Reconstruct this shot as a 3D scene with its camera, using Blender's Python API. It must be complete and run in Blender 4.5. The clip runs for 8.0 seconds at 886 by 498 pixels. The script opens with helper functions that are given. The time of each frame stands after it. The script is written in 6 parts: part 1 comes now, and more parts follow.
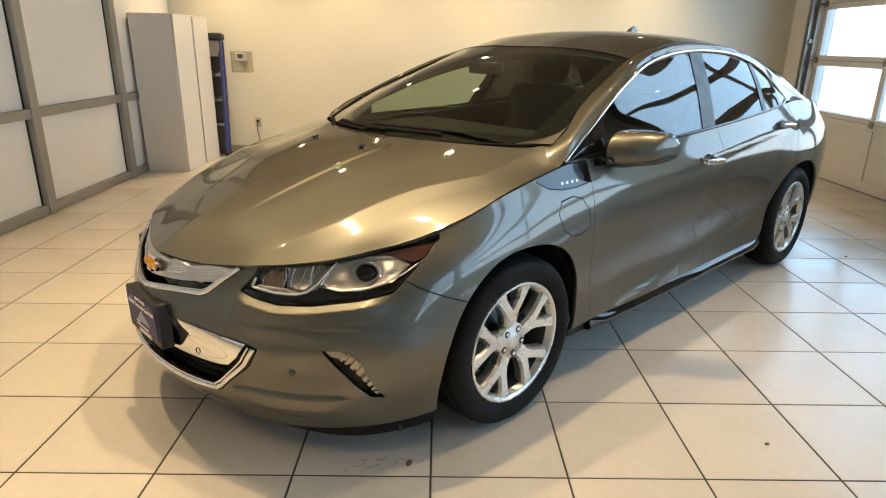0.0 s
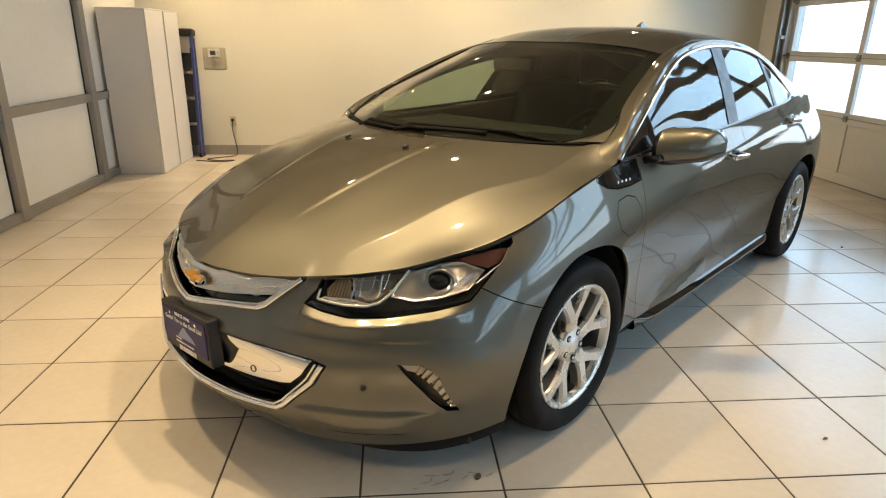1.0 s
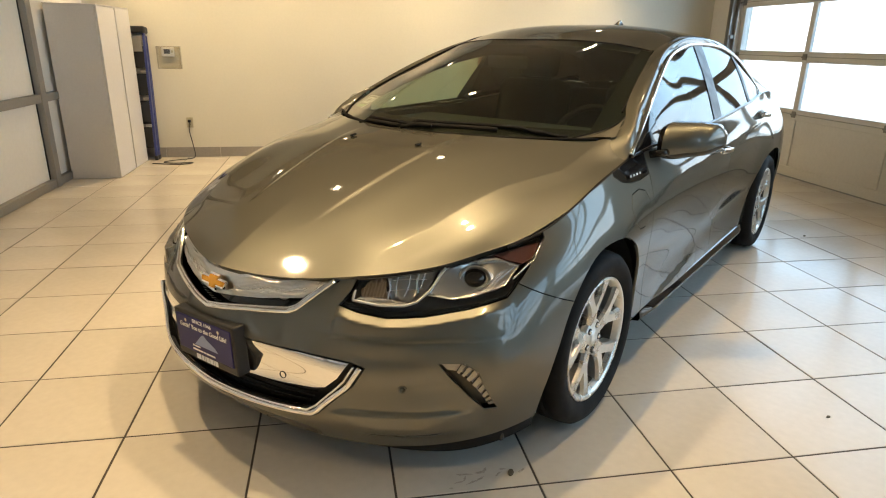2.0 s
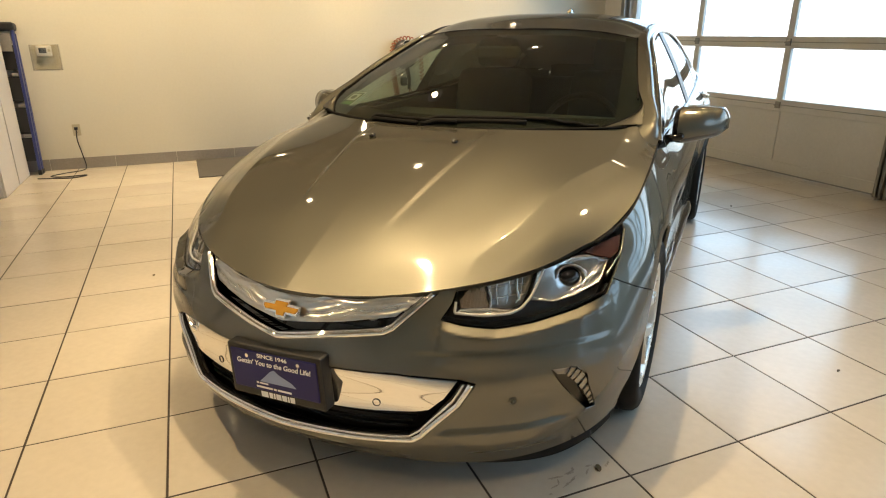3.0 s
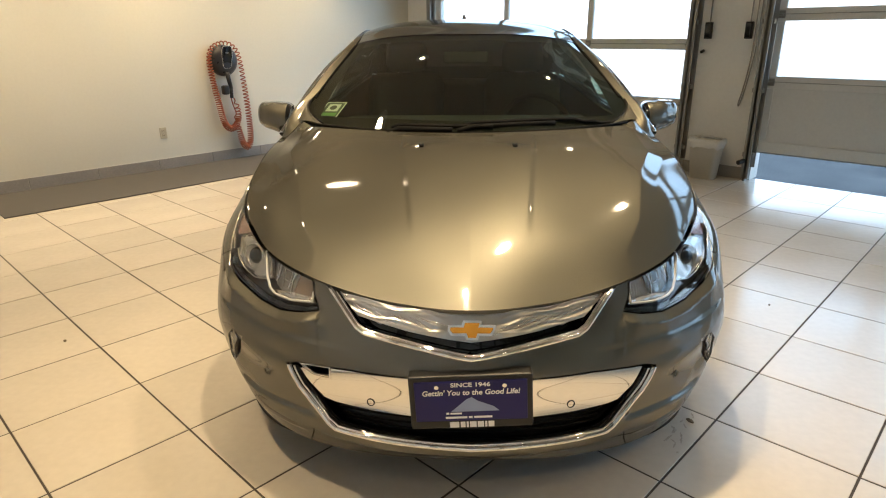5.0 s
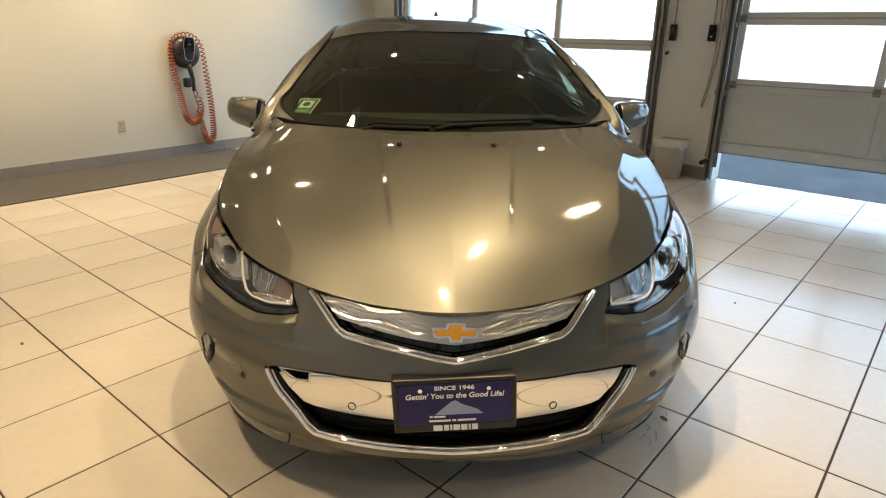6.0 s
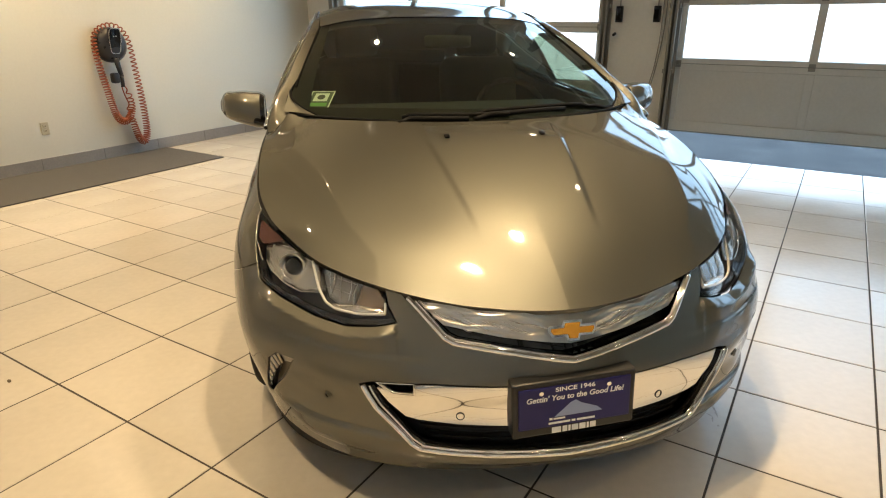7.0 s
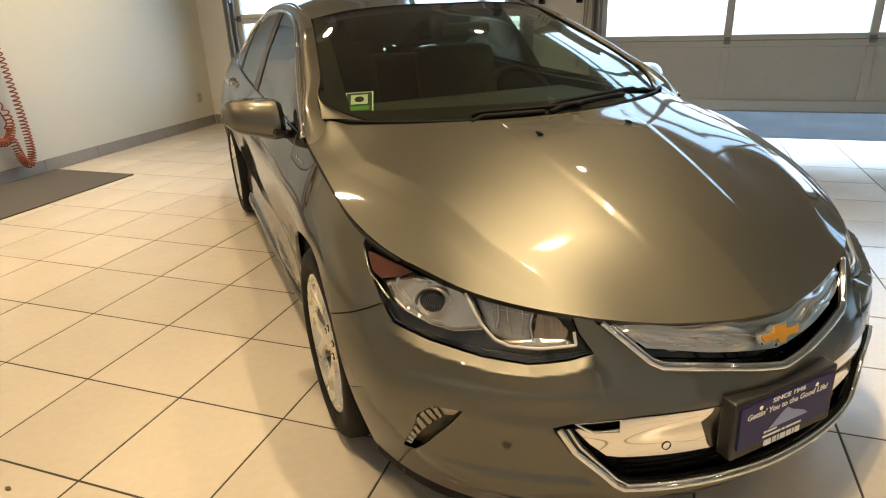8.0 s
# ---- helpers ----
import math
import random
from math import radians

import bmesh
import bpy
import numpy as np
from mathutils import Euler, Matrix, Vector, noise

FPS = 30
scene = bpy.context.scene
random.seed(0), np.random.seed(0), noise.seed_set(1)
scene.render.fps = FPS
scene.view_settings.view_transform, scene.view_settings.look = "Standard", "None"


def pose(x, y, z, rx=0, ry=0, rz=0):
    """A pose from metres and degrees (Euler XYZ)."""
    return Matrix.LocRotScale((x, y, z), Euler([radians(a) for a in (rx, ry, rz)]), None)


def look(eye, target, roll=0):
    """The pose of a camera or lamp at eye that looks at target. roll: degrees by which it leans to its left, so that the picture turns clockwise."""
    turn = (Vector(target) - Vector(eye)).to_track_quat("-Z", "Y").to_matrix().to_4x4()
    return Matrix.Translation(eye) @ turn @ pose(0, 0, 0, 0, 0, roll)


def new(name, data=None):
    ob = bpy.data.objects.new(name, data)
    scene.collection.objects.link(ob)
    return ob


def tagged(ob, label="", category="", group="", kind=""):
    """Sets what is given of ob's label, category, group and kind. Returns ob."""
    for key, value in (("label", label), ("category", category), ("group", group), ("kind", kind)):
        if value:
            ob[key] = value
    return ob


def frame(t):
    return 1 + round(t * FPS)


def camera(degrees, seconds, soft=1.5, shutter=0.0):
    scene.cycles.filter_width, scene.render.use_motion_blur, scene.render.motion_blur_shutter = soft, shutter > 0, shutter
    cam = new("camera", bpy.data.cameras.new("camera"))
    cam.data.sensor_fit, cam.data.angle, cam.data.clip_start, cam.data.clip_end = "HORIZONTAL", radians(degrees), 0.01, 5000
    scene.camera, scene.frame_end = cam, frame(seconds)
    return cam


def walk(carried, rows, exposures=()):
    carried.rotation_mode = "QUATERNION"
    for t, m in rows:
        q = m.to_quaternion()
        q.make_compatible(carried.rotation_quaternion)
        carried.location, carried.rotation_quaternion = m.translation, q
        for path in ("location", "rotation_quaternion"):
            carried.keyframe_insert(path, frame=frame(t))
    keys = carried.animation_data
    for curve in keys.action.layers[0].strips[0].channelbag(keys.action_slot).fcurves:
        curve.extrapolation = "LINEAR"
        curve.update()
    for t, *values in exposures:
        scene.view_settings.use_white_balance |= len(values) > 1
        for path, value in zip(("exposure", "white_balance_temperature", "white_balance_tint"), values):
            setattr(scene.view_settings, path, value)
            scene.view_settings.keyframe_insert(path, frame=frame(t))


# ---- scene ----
cam = camera(71.5, 8.0, soft=1.1)
PATH = [
    (0, (-0.016, 0.022, 1.362), (0.0, 1.919, 0.729), 0.9),
    (0.5, (-0.251, 0.1, 1.338), (-0.14, 1.993, 0.703), 0.7),
    (1, (-0.376, 0.129, 1.354), (-0.214, 2.016, 0.713), 0.9),
    (1.2, (-0.384, 0.125, 1.355), (-0.199, 2.013, 0.72), 0.9),
    (2.3, (-0.809, 0.212, 1.333), (-0.386, 2.058, 0.689), 0.7),
    (2.5, (-0.933, 0.249, 1.336), (-0.44, 2.076, 0.688), 0.3),
    (3, (-1.198, 0.448, 1.336), (-0.483, 2.195, 0.674), -0.1),
    (3.5, (-1.542, 0.586, 1.344), (-0.615, 2.228, 0.676), 0.3),
    (4, (-1.796, 0.744, 1.353), (-0.692, 2.273, 0.687), -0.6),
    (4.2, (-1.859, 0.828, 1.345), (-0.702, 2.317, 0.678), -1.2),
    (5.3, (-2.169, 1.125, 1.362), (-0.77, 2.394, 0.706), 0.1),
    (5.5, (-2.159, 1.12, 1.364), (-0.751, 2.378, 0.706), 0.2),
    (6, (-2.151, 1.152, 1.364), (-0.714, 2.371, 0.694), 0.9),
    (6.5, (-2.211, 1.286, 1.344), (-0.721, 2.43, 0.658), 0.8),
    (7, (-2.37, 1.606, 1.36), (-0.783, 2.596, 0.652), -0.1),
    (7.5, (-2.383, 1.967, 1.362), (-0.714, 2.801, 0.642), -1.3),
    (8, (-2.462, 2.372, 1.365), (-0.716, 2.998, 0.618), -2.2),
]
# the clip's camera drifts a little in brightness and white balance
LIGHT = [(0, 2.05, 6590, 11), (1, 2.04, 6840, 11), (2.5, 1.98, 6840, 10), (3.5, 1.95, 6890, 10), (4.2, 1.94, 6540, 10), (5.3, 1.95, 6290, 11), (6.5, 1.95, 6290, 11), (7.25, 1.95, 6590, 10), (8, 2.0, 6590, 11)]
walk(cam, [(t, look(eye, target, roll)) for t, eye, target, roll in PATH], LIGHT)

# ---- world, daylight and exposure ----
scene.view_settings.exposure = 2.0
world = bpy.data.worlds.new("sky")
scene.world = world
world.use_nodes = True
wn = world.node_tree.nodes
sky = wn.new("ShaderNodeTexSky")
sky.sky_type, sky.sun_disc = "NISHITA", False
sky.sun_elevation, sky.sun_rotation = radians(33), radians(280)
wn["Background"].inputs["Strength"].default_value = 0.05
world.node_tree.links.new(sky.outputs["Color"], wn["Background"].inputs["Color"])

sun = new("sun", bpy.data.lights.new("sun", "SUN"))
sun.data.energy, sun.data.angle, sun.data.color = 2.2, radians(0.5), (1.0, 0.95, 0.88)
sun.matrix_world = look((-9, 1.6, 6), (0, 0, 0))

# room: inner faces
XW, XE, YN, YS, ZC = -3.20, 4.16, 7.80, -5.3, 2.95
# the bay along the doors is taller than the room
XB, ZB = 3.30, 3.36
TILE = 0.4572
TX, TY = -0.0309, 1.7193


def down_light(x, y, power):
    """A recessed ceiling lamp: trim ring, glowing disc and the spot that it throws."""
    spot = new("downlight_lamp", bpy.data.lights.new("downlight_lamp", "SPOT"))
    spot.data.energy, spot.data.spot_size, spot.data.spot_blend = power, radians(94), 0.85
    spot.data.shadow_soft_size, spot.data.color = 0.04, (1.0, 0.735, 0.41)
    spot.matrix_world = pose(x, y, ZC - 0.03)
    return spot


# ---- materials ----
def material(name, colour, rough=0.5, metal=0.0, **more):
    m = bpy.data.materials.new(name)
    m.use_nodes = True
    b = m.node_tree.nodes["Principled BSDF"]
    b.inputs["Base Color"].default_value = (*colour, 1)
    b.inputs["Roughness"].default_value = rough
    b.inputs["Metallic"].default_value = metal
    for key, value in more.items():
        b.inputs[key.replace("_", " ").title().replace("Ior", "IOR")].default_value = value
    return m


def nodes_of(m):
    t = m.node_tree
    return t.nodes, t.links, t.nodes["Principled BSDF"]


def vary(m, scale=8.0, amount=0.15, fine=90.0, bump=0.0, bump_scale=200.0, rough=0.08, coords="Object"):
    """Two scales of colour change, uneven gloss and a fine relief."""
    n, l, b = nodes_of(m)
    tc = n.new("ShaderNodeTexCoord")
    big, small = n.new("ShaderNodeTexNoise"), n.new("ShaderNodeTexNoise")
    big.inputs["Scale"].default_value, big.inputs["Detail"].default_value = scale, 4
    small.inputs["Scale"].default_value, small.inputs["Detail"].default_value = fine, 3
    for k in (big, small):
        l.new(tc.outputs[coords], k.inputs["Vector"])
    add = n.new("ShaderNodeMath")
    add.operation = "ADD"
    l.new(big.outputs["Fac"], add.inputs[0])
    l.new(small.outputs["Fac"], add.inputs[1])
    span = n.new("ShaderNodeMapRange")
    span.inputs["From Min"].default_value, span.inputs["From Max"].default_value = 0.6, 1.4
    span.inputs["To Min"].default_value, span.inputs["To Max"].default_value = 1 - amount, 1 + amount
    l.new(add.outputs[0], span.inputs["Value"])
    base = b.inputs["Base Color"].default_value[:]
    mix = n.new("ShaderNodeMix")
    mix.data_type, mix.blend_type = "RGBA", "MULTIPLY"
    mix.inputs[0].default_value = 1.0
    mix.inputs[6].default_value = base
    l.new(span.outputs[0], mix.inputs[7])
    l.new(mix.outputs[2], b.inputs["Base Color"])
    r0 = b.inputs["Roughness"].default_value
    rr = n.new("ShaderNodeMapRange")
    rr.inputs["From Min"].default_value, rr.inputs["From Max"].default_value = 0.3, 0.7
    rr.inputs["To Min"].default_value, rr.inputs["To Max"].default_value = max(0.02, r0 - rough), min(1, r0 + rough)
    l.new(big.outputs["Fac"], rr.inputs["Value"])
    l.new(rr.outputs[0], b.inputs["Roughness"])
    if bump:
        tex, bp = n.new("ShaderNodeTexNoise"), n.new("ShaderNodeBump")
        tex.inputs["Scale"].default_value = bump_scale
        l.new(tc.outputs[coords], tex.inputs["Vector"])
        bp.inputs["Strength"].default_value, bp.inputs["Distance"].default_value = bump, 0.002
        l.new(tex.outputs["Fac"], bp.inputs["Height"])
        l.new(bp.outputs["Normal"], b.inputs["Normal"])
    return m


def car_paint():
    m = material("metallic_paint", (0.134, 0.130, 0.110), 0.45, 0.9)
    n, l, b = nodes_of(m)
    b.inputs["Coat Weight"].default_value, b.inputs["Coat Roughness"].default_value = 1.0, 0.05
    # under the lacquer the flakes never shine at a grazing angle
    b.inputs["Specular Tint"].default_value = (0.04, 0.04, 0.04, 1)
    tc, flake, bp = n.new("ShaderNodeTexCoord"), n.new("ShaderNodeTexVoronoi"), n.new("ShaderNodeMapRange")
    flake.inputs["Scale"].default_value = 1800
    l.new(tc.outputs["Object"], flake.inputs["Vector"])
    bp.inputs["To Min"].default_value, bp.inputs["To Max"].default_value = 0.75, 1.3
    l.new(flake.outputs["Distance"], bp.inputs["Value"])
    mix = n.new("ShaderNodeMix")
    mix.data_type, mix.blend_type = "RGBA", "MULTIPLY"
    mix.inputs[0].default_value = 1.0
    mix.inputs[6].default_value = b.inputs["Base Color"].default_value[:]
    l.new(bp.outputs[0], mix.inputs[7])
    l.new(mix.outputs[2], b.inputs["Base Color"])
    return m


def glass(name, tint, rough=0.0, veil=0.0, face=0.09):
    m = bpy.data.materials.new(name)
    m.use_nodes = True
    n, l = m.node_tree.nodes, m.node_tree.links
    n.clear()
    out, mix, tr, gl, fr = (n.new("ShaderNode" + k) for k in ("OutputMaterial", "MixShader", "BsdfTransparent", "BsdfGlossy", "LayerWeight"))
    tr.inputs["Color"].default_value = (*tint, 1)
    gl.inputs["Roughness"].default_value = rough
    fr.inputs["Blend"].default_value = 0.5
    power, span = n.new("ShaderNodeMath"), n.new("ShaderNodeMapRange")
    power.operation, power.inputs[1].default_value = "POWER", 4.5
    span.inputs["To Min"].default_value, span.inputs["To Max"].default_value = face, 1.0
    l.new(fr.outputs["Facing"], power.inputs[0])
    l.new(power.outputs[0], span.inputs["Value"])
    l.new(span.outputs[0], mix.inputs[0])
    l.new(tr.outputs[0], mix.inputs[1])
    l.new(gl.outputs[0], mix.inputs[2])
    # pale film mixed in for the faint veil of light on dark glass
    if veil:
        film, over = n.new("ShaderNodeBsdfDiffuse"), n.new("ShaderNodeMixShader")
        film.inputs["Color"].default_value = (0.60, 0.68, 0.62, 1)
        over.inputs[0].default_value = veil
        l.new(mix.outputs[0], over.inputs[1])
        l.new(film.outputs[0], over.inputs[2])
        mix = over
    l.new(mix.outputs[0], out.inputs["Surface"])
    return m


def glowing(name, colour, strength):
    m = material(name, colour, 0.5)
    b = m.node_tree.nodes["Principled BSDF"]
    b.inputs["Emission Color"].default_value, b.inputs["Emission Strength"].default_value = (*colour, 1), strength
    return m



def daylight_glow():
    """A glow that stands in for outdoor daylight, pale near the ground and bluer above."""
    m = glowing("backdrop_glow", (0.36, 0.70, 1.0), 1.7)
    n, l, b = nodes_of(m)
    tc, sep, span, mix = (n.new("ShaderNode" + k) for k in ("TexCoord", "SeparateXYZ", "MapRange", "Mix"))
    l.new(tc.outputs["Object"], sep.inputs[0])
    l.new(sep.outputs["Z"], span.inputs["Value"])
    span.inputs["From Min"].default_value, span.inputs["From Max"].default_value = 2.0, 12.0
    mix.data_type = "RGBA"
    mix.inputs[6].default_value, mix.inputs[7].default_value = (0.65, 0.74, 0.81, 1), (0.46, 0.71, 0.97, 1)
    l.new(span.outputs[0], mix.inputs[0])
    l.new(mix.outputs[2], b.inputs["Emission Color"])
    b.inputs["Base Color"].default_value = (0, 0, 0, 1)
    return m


PAINT = car_paint()
BLACK = vary(material("black_plastic", (0.012, 0.012, 0.013), 0.45), 20, 0.2, 150, 0.2, 600)
GLOSS_BLACK = material("gloss_black", (0.006, 0.006, 0.007), 0.04)
RUBBER = vary(material("tyre_rubber", (0.0055, 0.0055, 0.006), 0.7, specular_ior_level=0.2), 12, 0.3, 120, 0.3, 300)
WIPER = material("wiper_black", (.006, .006, .006), .75, specular_ior_level=0.15)
CHROME = material("chrome", (0.85, 0.84, 0.82), 0.06, 1.0)
LAMPSILVER = material("lamp_silver", (0.66, 0.65, 0.63), 0.26, 0.95)
SATIN = vary(material("satin_silver", (0.72, 0.71, 0.69), 0.22, 1.0), 9, 0.06, 60, 0.0)
ALLOY = vary(material("alloy_wheel", (0.66, 0.64, 0.60), 0.3, 0.85), 15, 0.08, 60, 0.015, 90)
DARK_ALLOY = material("brake_metal", (0.10, 0.095, 0.09), 0.45, 0.8)
SCREEN = glass("windscreen_glass", (0.60, 0.69, 0.57), 0.0, 0.002)
TINT = glass("tinted_glass", (0.70, 0.80, 0.71))
REAR_TINT = glass("privacy_glass", (0.05, 0.055, 0.05))
LENS = glass("lamp_lens", (0.93, 0.93, 0.93), face=0.045)
AMBER = material("amber_reflector", (0.15, 0.062, 0.05), 0.2, 0.55)
TRIM = vary(material("interior_trim", (0.022, 0.022, 0.020), 0.9), 10, 0.2)
SEAT = vary(material("seat_cloth", (0.022, 0.022, 0.020), 0.95), 30, 0.25, 200, 0.3, 500)
WALL = vary(material("wall_paint", (0.70, 0.68, 0.585), 0.6), 1.3, 0.03, 40, 0.15, 120, 0.05)
BAYWALL = vary(material("bay_wall_paint", (0.80, 0.785, 0.74), 0.55), 1.3, 0.04, 40, 0.15, 120, 0.05)
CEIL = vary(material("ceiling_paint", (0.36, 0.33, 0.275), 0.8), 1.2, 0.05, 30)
GROUT = vary(material("grout", (0.05, 0.040, 0.032), 0.85), 5, 0.25, 120)
BASE = vary(material("baseboard_tile", (0.30, 0.28, 0.258), 0.45), 4, 0.12, 60, 0.1, 90)
ALU = vary(material("grey_aluminium", (0.33, 0.32, 0.30), 0.42, 0.6), 6, 0.1, 100)
FROST = vary(material("frosted_panel", (0.80, 0.79, 0.75), 0.35), 1.0, 0.04, 30)
CABINET = vary(material("white_cabinet", (0.74, 0.72, 0.70), 0.45), 3, 0.04, 60)
DOORSTEEL = vary(material("white_steel_door", (0.74, 0.73, 0.70), 0.4), 2, 0.05, 40)
MAT = vary(material("grey_carpet", (0.085, 0.08, 0.075), 0.95), 6, 0.2, 300, 0.6, 700)
ASPHALT = vary(material("asphalt", (0.06, 0.062, 0.068), 0.85), 3, 0.25, 150, 0.4, 300, 0.1)
CONCRETE = vary(material("sunlit_concrete", (0.66, 0.64, 0.58), 0.85), 0.5, 0.1, 20, 0.2, 60)
LITE = glass("door_lite", (0.92, 0.95, 0.97))


def tile_material():
    m = material("beige_floor_tile", (0.572, 0.527, 0.456), 0.20)
    vary(m, 2.2, 0.06, 28, 0.04, 60, 0.06, "Object")
    n, l, b = nodes_of(m)
    info = n.new("ShaderNodeObjectInfo")
    span, mix = n.new("ShaderNodeMapRange"), n.new("ShaderNodeMix")
    span.inputs["To Min"].default_value, span.inputs["To Max"].default_value = 0.95, 1.04
    l.new(info.outputs["Random"], span.inputs["Value"])
    mix.data_type, mix.blend_type = "RGBA", "MULTIPLY"
    mix.inputs[0].default_value = 1.0
    old = b.inputs["Base Color"].links[0].from_socket
    l.new(old, mix.inputs[6])
    l.new(span.outputs[0], mix.inputs[7])
    l.new(mix.outputs[2], b.inputs["Base Color"])
    return m


TILES = tile_material()


# ---- mesh helpers ----
def mesh_of(name, verts, faces, mat, smooth=False, normals=None):
    me = bpy.data.meshes.new(name)
    me.from_pydata([tuple(map(float, v)) for v in verts], [], [tuple(map(int, f)) for f in faces])
    me.materials.append(mat)
    if smooth:
        me.shade_smooth()
    if normals is not None:
        me.normals_split_custom_set_from_vertices([tuple(map(float, v)) for v in normals])
    return me


def part(name, bm, mat, parent=None, label="", smooth=False):
    """Links a bmesh, or a mesh, as one object under a thing or a part."""
    if isinstance(bm, bpy.types.Mesh):
        me = bm
    else:
        me = bpy.data.meshes.new(name)
        bm.to_mesh(me)
        bm.free()
        me.materials.append(mat)
        if smooth:
            me.shade_smooth()
    ob = new(name, me)
    ob.parent = parent
    if label:
        tagged(ob, label)
    return ob


def box(x0, x1, y0, y1, z0, z1, bevel=0.0, bm=None, seg=2):
    bm = bm or bmesh.new()
    vs = bmesh.ops.create_cube(bm, size=1.0)["verts"]
    for v in vs:
        v.co = Vector(((x0 + x1) / 2 + v.co.x * (x1 - x0), (y0 + y1) / 2 + v.co.y * (y1 - y0), (z0 + z1) / 2 + v.co.z * (z1 - z0)))
    if bevel:
        es = list({e for v in vs for e in v.link_edges})
        bmesh.ops.bevel(bm, geom=es, offset=bevel, segments=seg, affect="EDGES", profile=0.5)
    return bm


def rod(a, b, r, n=12, bm=None, r2=None):
    bm = bm or bmesh.new()
    a, b = Vector(a), Vector(b)
    m = Matrix.Translation((a + b) / 2) @ (b - a).to_track_quat("Z", "Y").to_matrix().to_4x4()
    bmesh.ops.create_cone(bm, cap_ends=True, segments=n, radius1=r, radius2=r if r2 is None else r2, depth=(b - a).length, matrix=m)
    return bm


def tube(points, r, n=8, closed=False):
    """A round tube along a line of points: verts, faces."""
    P = np.array(points, float)
    T = np.gradient(P, axis=0) if not closed else (np.roll(P, -1, 0) - np.roll(P, 1, 0))
    T /= np.linalg.norm(T, axis=1)[:, None] + 1e-9
    ref = np.array([0, 0, 1.0]) if abs(T[0][2]) < 0.9 else np.array([1.0, 0, 0])
    A = np.cross(T[0], ref)
    A /= np.linalg.norm(A)
    V = []
    for p, t in zip(P, T):
        A = A - t * (A @ t)
        A /= np.linalg.norm(A) + 1e-9
        B = np.cross(t, A)
        for k in range(n):
            a = 2 * math.pi * k / n
            V.append(p + r * (math.cos(a) * A + math.sin(a) * B))
    k, F = len(P), []
    for i in range(k if closed else k - 1):
        j = (i + 1) % k
        F += [(i * n + q, i * n + (q + 1) % n, j * n + (q + 1) % n, j * n + q) for q in range(n)]
    if not closed:
        F += [tuple(range(n))[::-1], tuple((k - 1) * n + q for q in range(n))]
    return V, F


def lathe(profile, n=48):
    """A profile of (radius, y) turned round the y axis."""
    V, F, k = [], [], len(profile)
    for i in range(n):
        a = 2 * math.pi * i / n
        V += [(r * math.cos(a), y, r * math.sin(a)) for r, y in profile]
    for i in range(n):
        j = (i + 1) % n
        F += [(i * k + q, i * k + q + 1, j * k + q + 1, j * k + q) for q in range(k - 1)]
    return V, F


def thing(name, m, label, category, group="", kind=""):
    ob = new(name)
    ob.matrix_basis = m
    ob.empty_display_size = 0.2
    return tagged(ob, label, category, group, kind)


# ---- the room ----
def structure(name, bm, mat, label="", parent=None):
    ob = part(name, bm, mat, parent)
    return tagged(ob, label, "", "", "structure") if not parent else ob


ground = structure("ground", box(-300, 300, -300, 300, -0.30, -0.02), ASPHALT, "dark grey asphalt forecourt outside the bay")
floor = structure("floor", box(XW - 0.2, XE + 0.12, YS - 0.2, YN + 0.2, -0.15, -0.0016), GROUT, "beige ceramic tile floor with dark grout joints")
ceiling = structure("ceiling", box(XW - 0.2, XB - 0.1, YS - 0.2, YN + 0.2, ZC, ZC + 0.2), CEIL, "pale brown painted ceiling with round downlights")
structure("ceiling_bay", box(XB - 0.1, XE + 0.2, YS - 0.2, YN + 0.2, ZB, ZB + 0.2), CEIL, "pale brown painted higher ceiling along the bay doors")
structure("bulkhead", box(XB - 0.1, XB, YS, YN, ZC, ZB), WALL, "cream painted drop between the two ceiling heights")
structure("wall_north", box(XW - 0.2, XE + 0.2, YN, YN + 0.2, 0, ZB), WALL, "plain cream painted wall")
structure("wall_south", box(XW - 0.2, XE + 0.2, YS - 0.2, YS, 0, ZB), WALL, "plain cream painted wall")
# a glowing backdrop stands in for the daylight outside the bay doors
DAYLIGHT_GLOW = daylight_glow()
structure("backdrop", box(40, 40.2, -150, 190, -0.02, 40), DAYLIGHT_GLOW, "glowing backdrop that stands in for the daylight outside")
structure("pavement", box(9.2, 39.9, -150, 190, -0.1, -0.005), CONCRETE, "pale sunlit concrete yard beyond the forecourt")
# the two bay openings in the east wall
D1, D2, D3, DTOP = (3.76, 7.30), (-0.55, 3.02), (-4.84, -1.29), 3.07
for n, (y0, y1, z0, z1) in enumerate(((D1[1], YN, 0, ZB), (D2[1], D1[0], 0, ZB), (D3[1], D2[0], 0, ZB), (D1[0], D1[1], DTOP, ZB), (D2[0], D2[1], DTOP, ZB), (D3[0], D3[1], DTOP, ZB), (YS, D3[0], 0, ZB))):
    structure("wall_east_%d" % (n + 1), box(XE, XE + 0.2, y0, y1, z0, z1), BAYWALL, "white painted wall beside the bay doors")


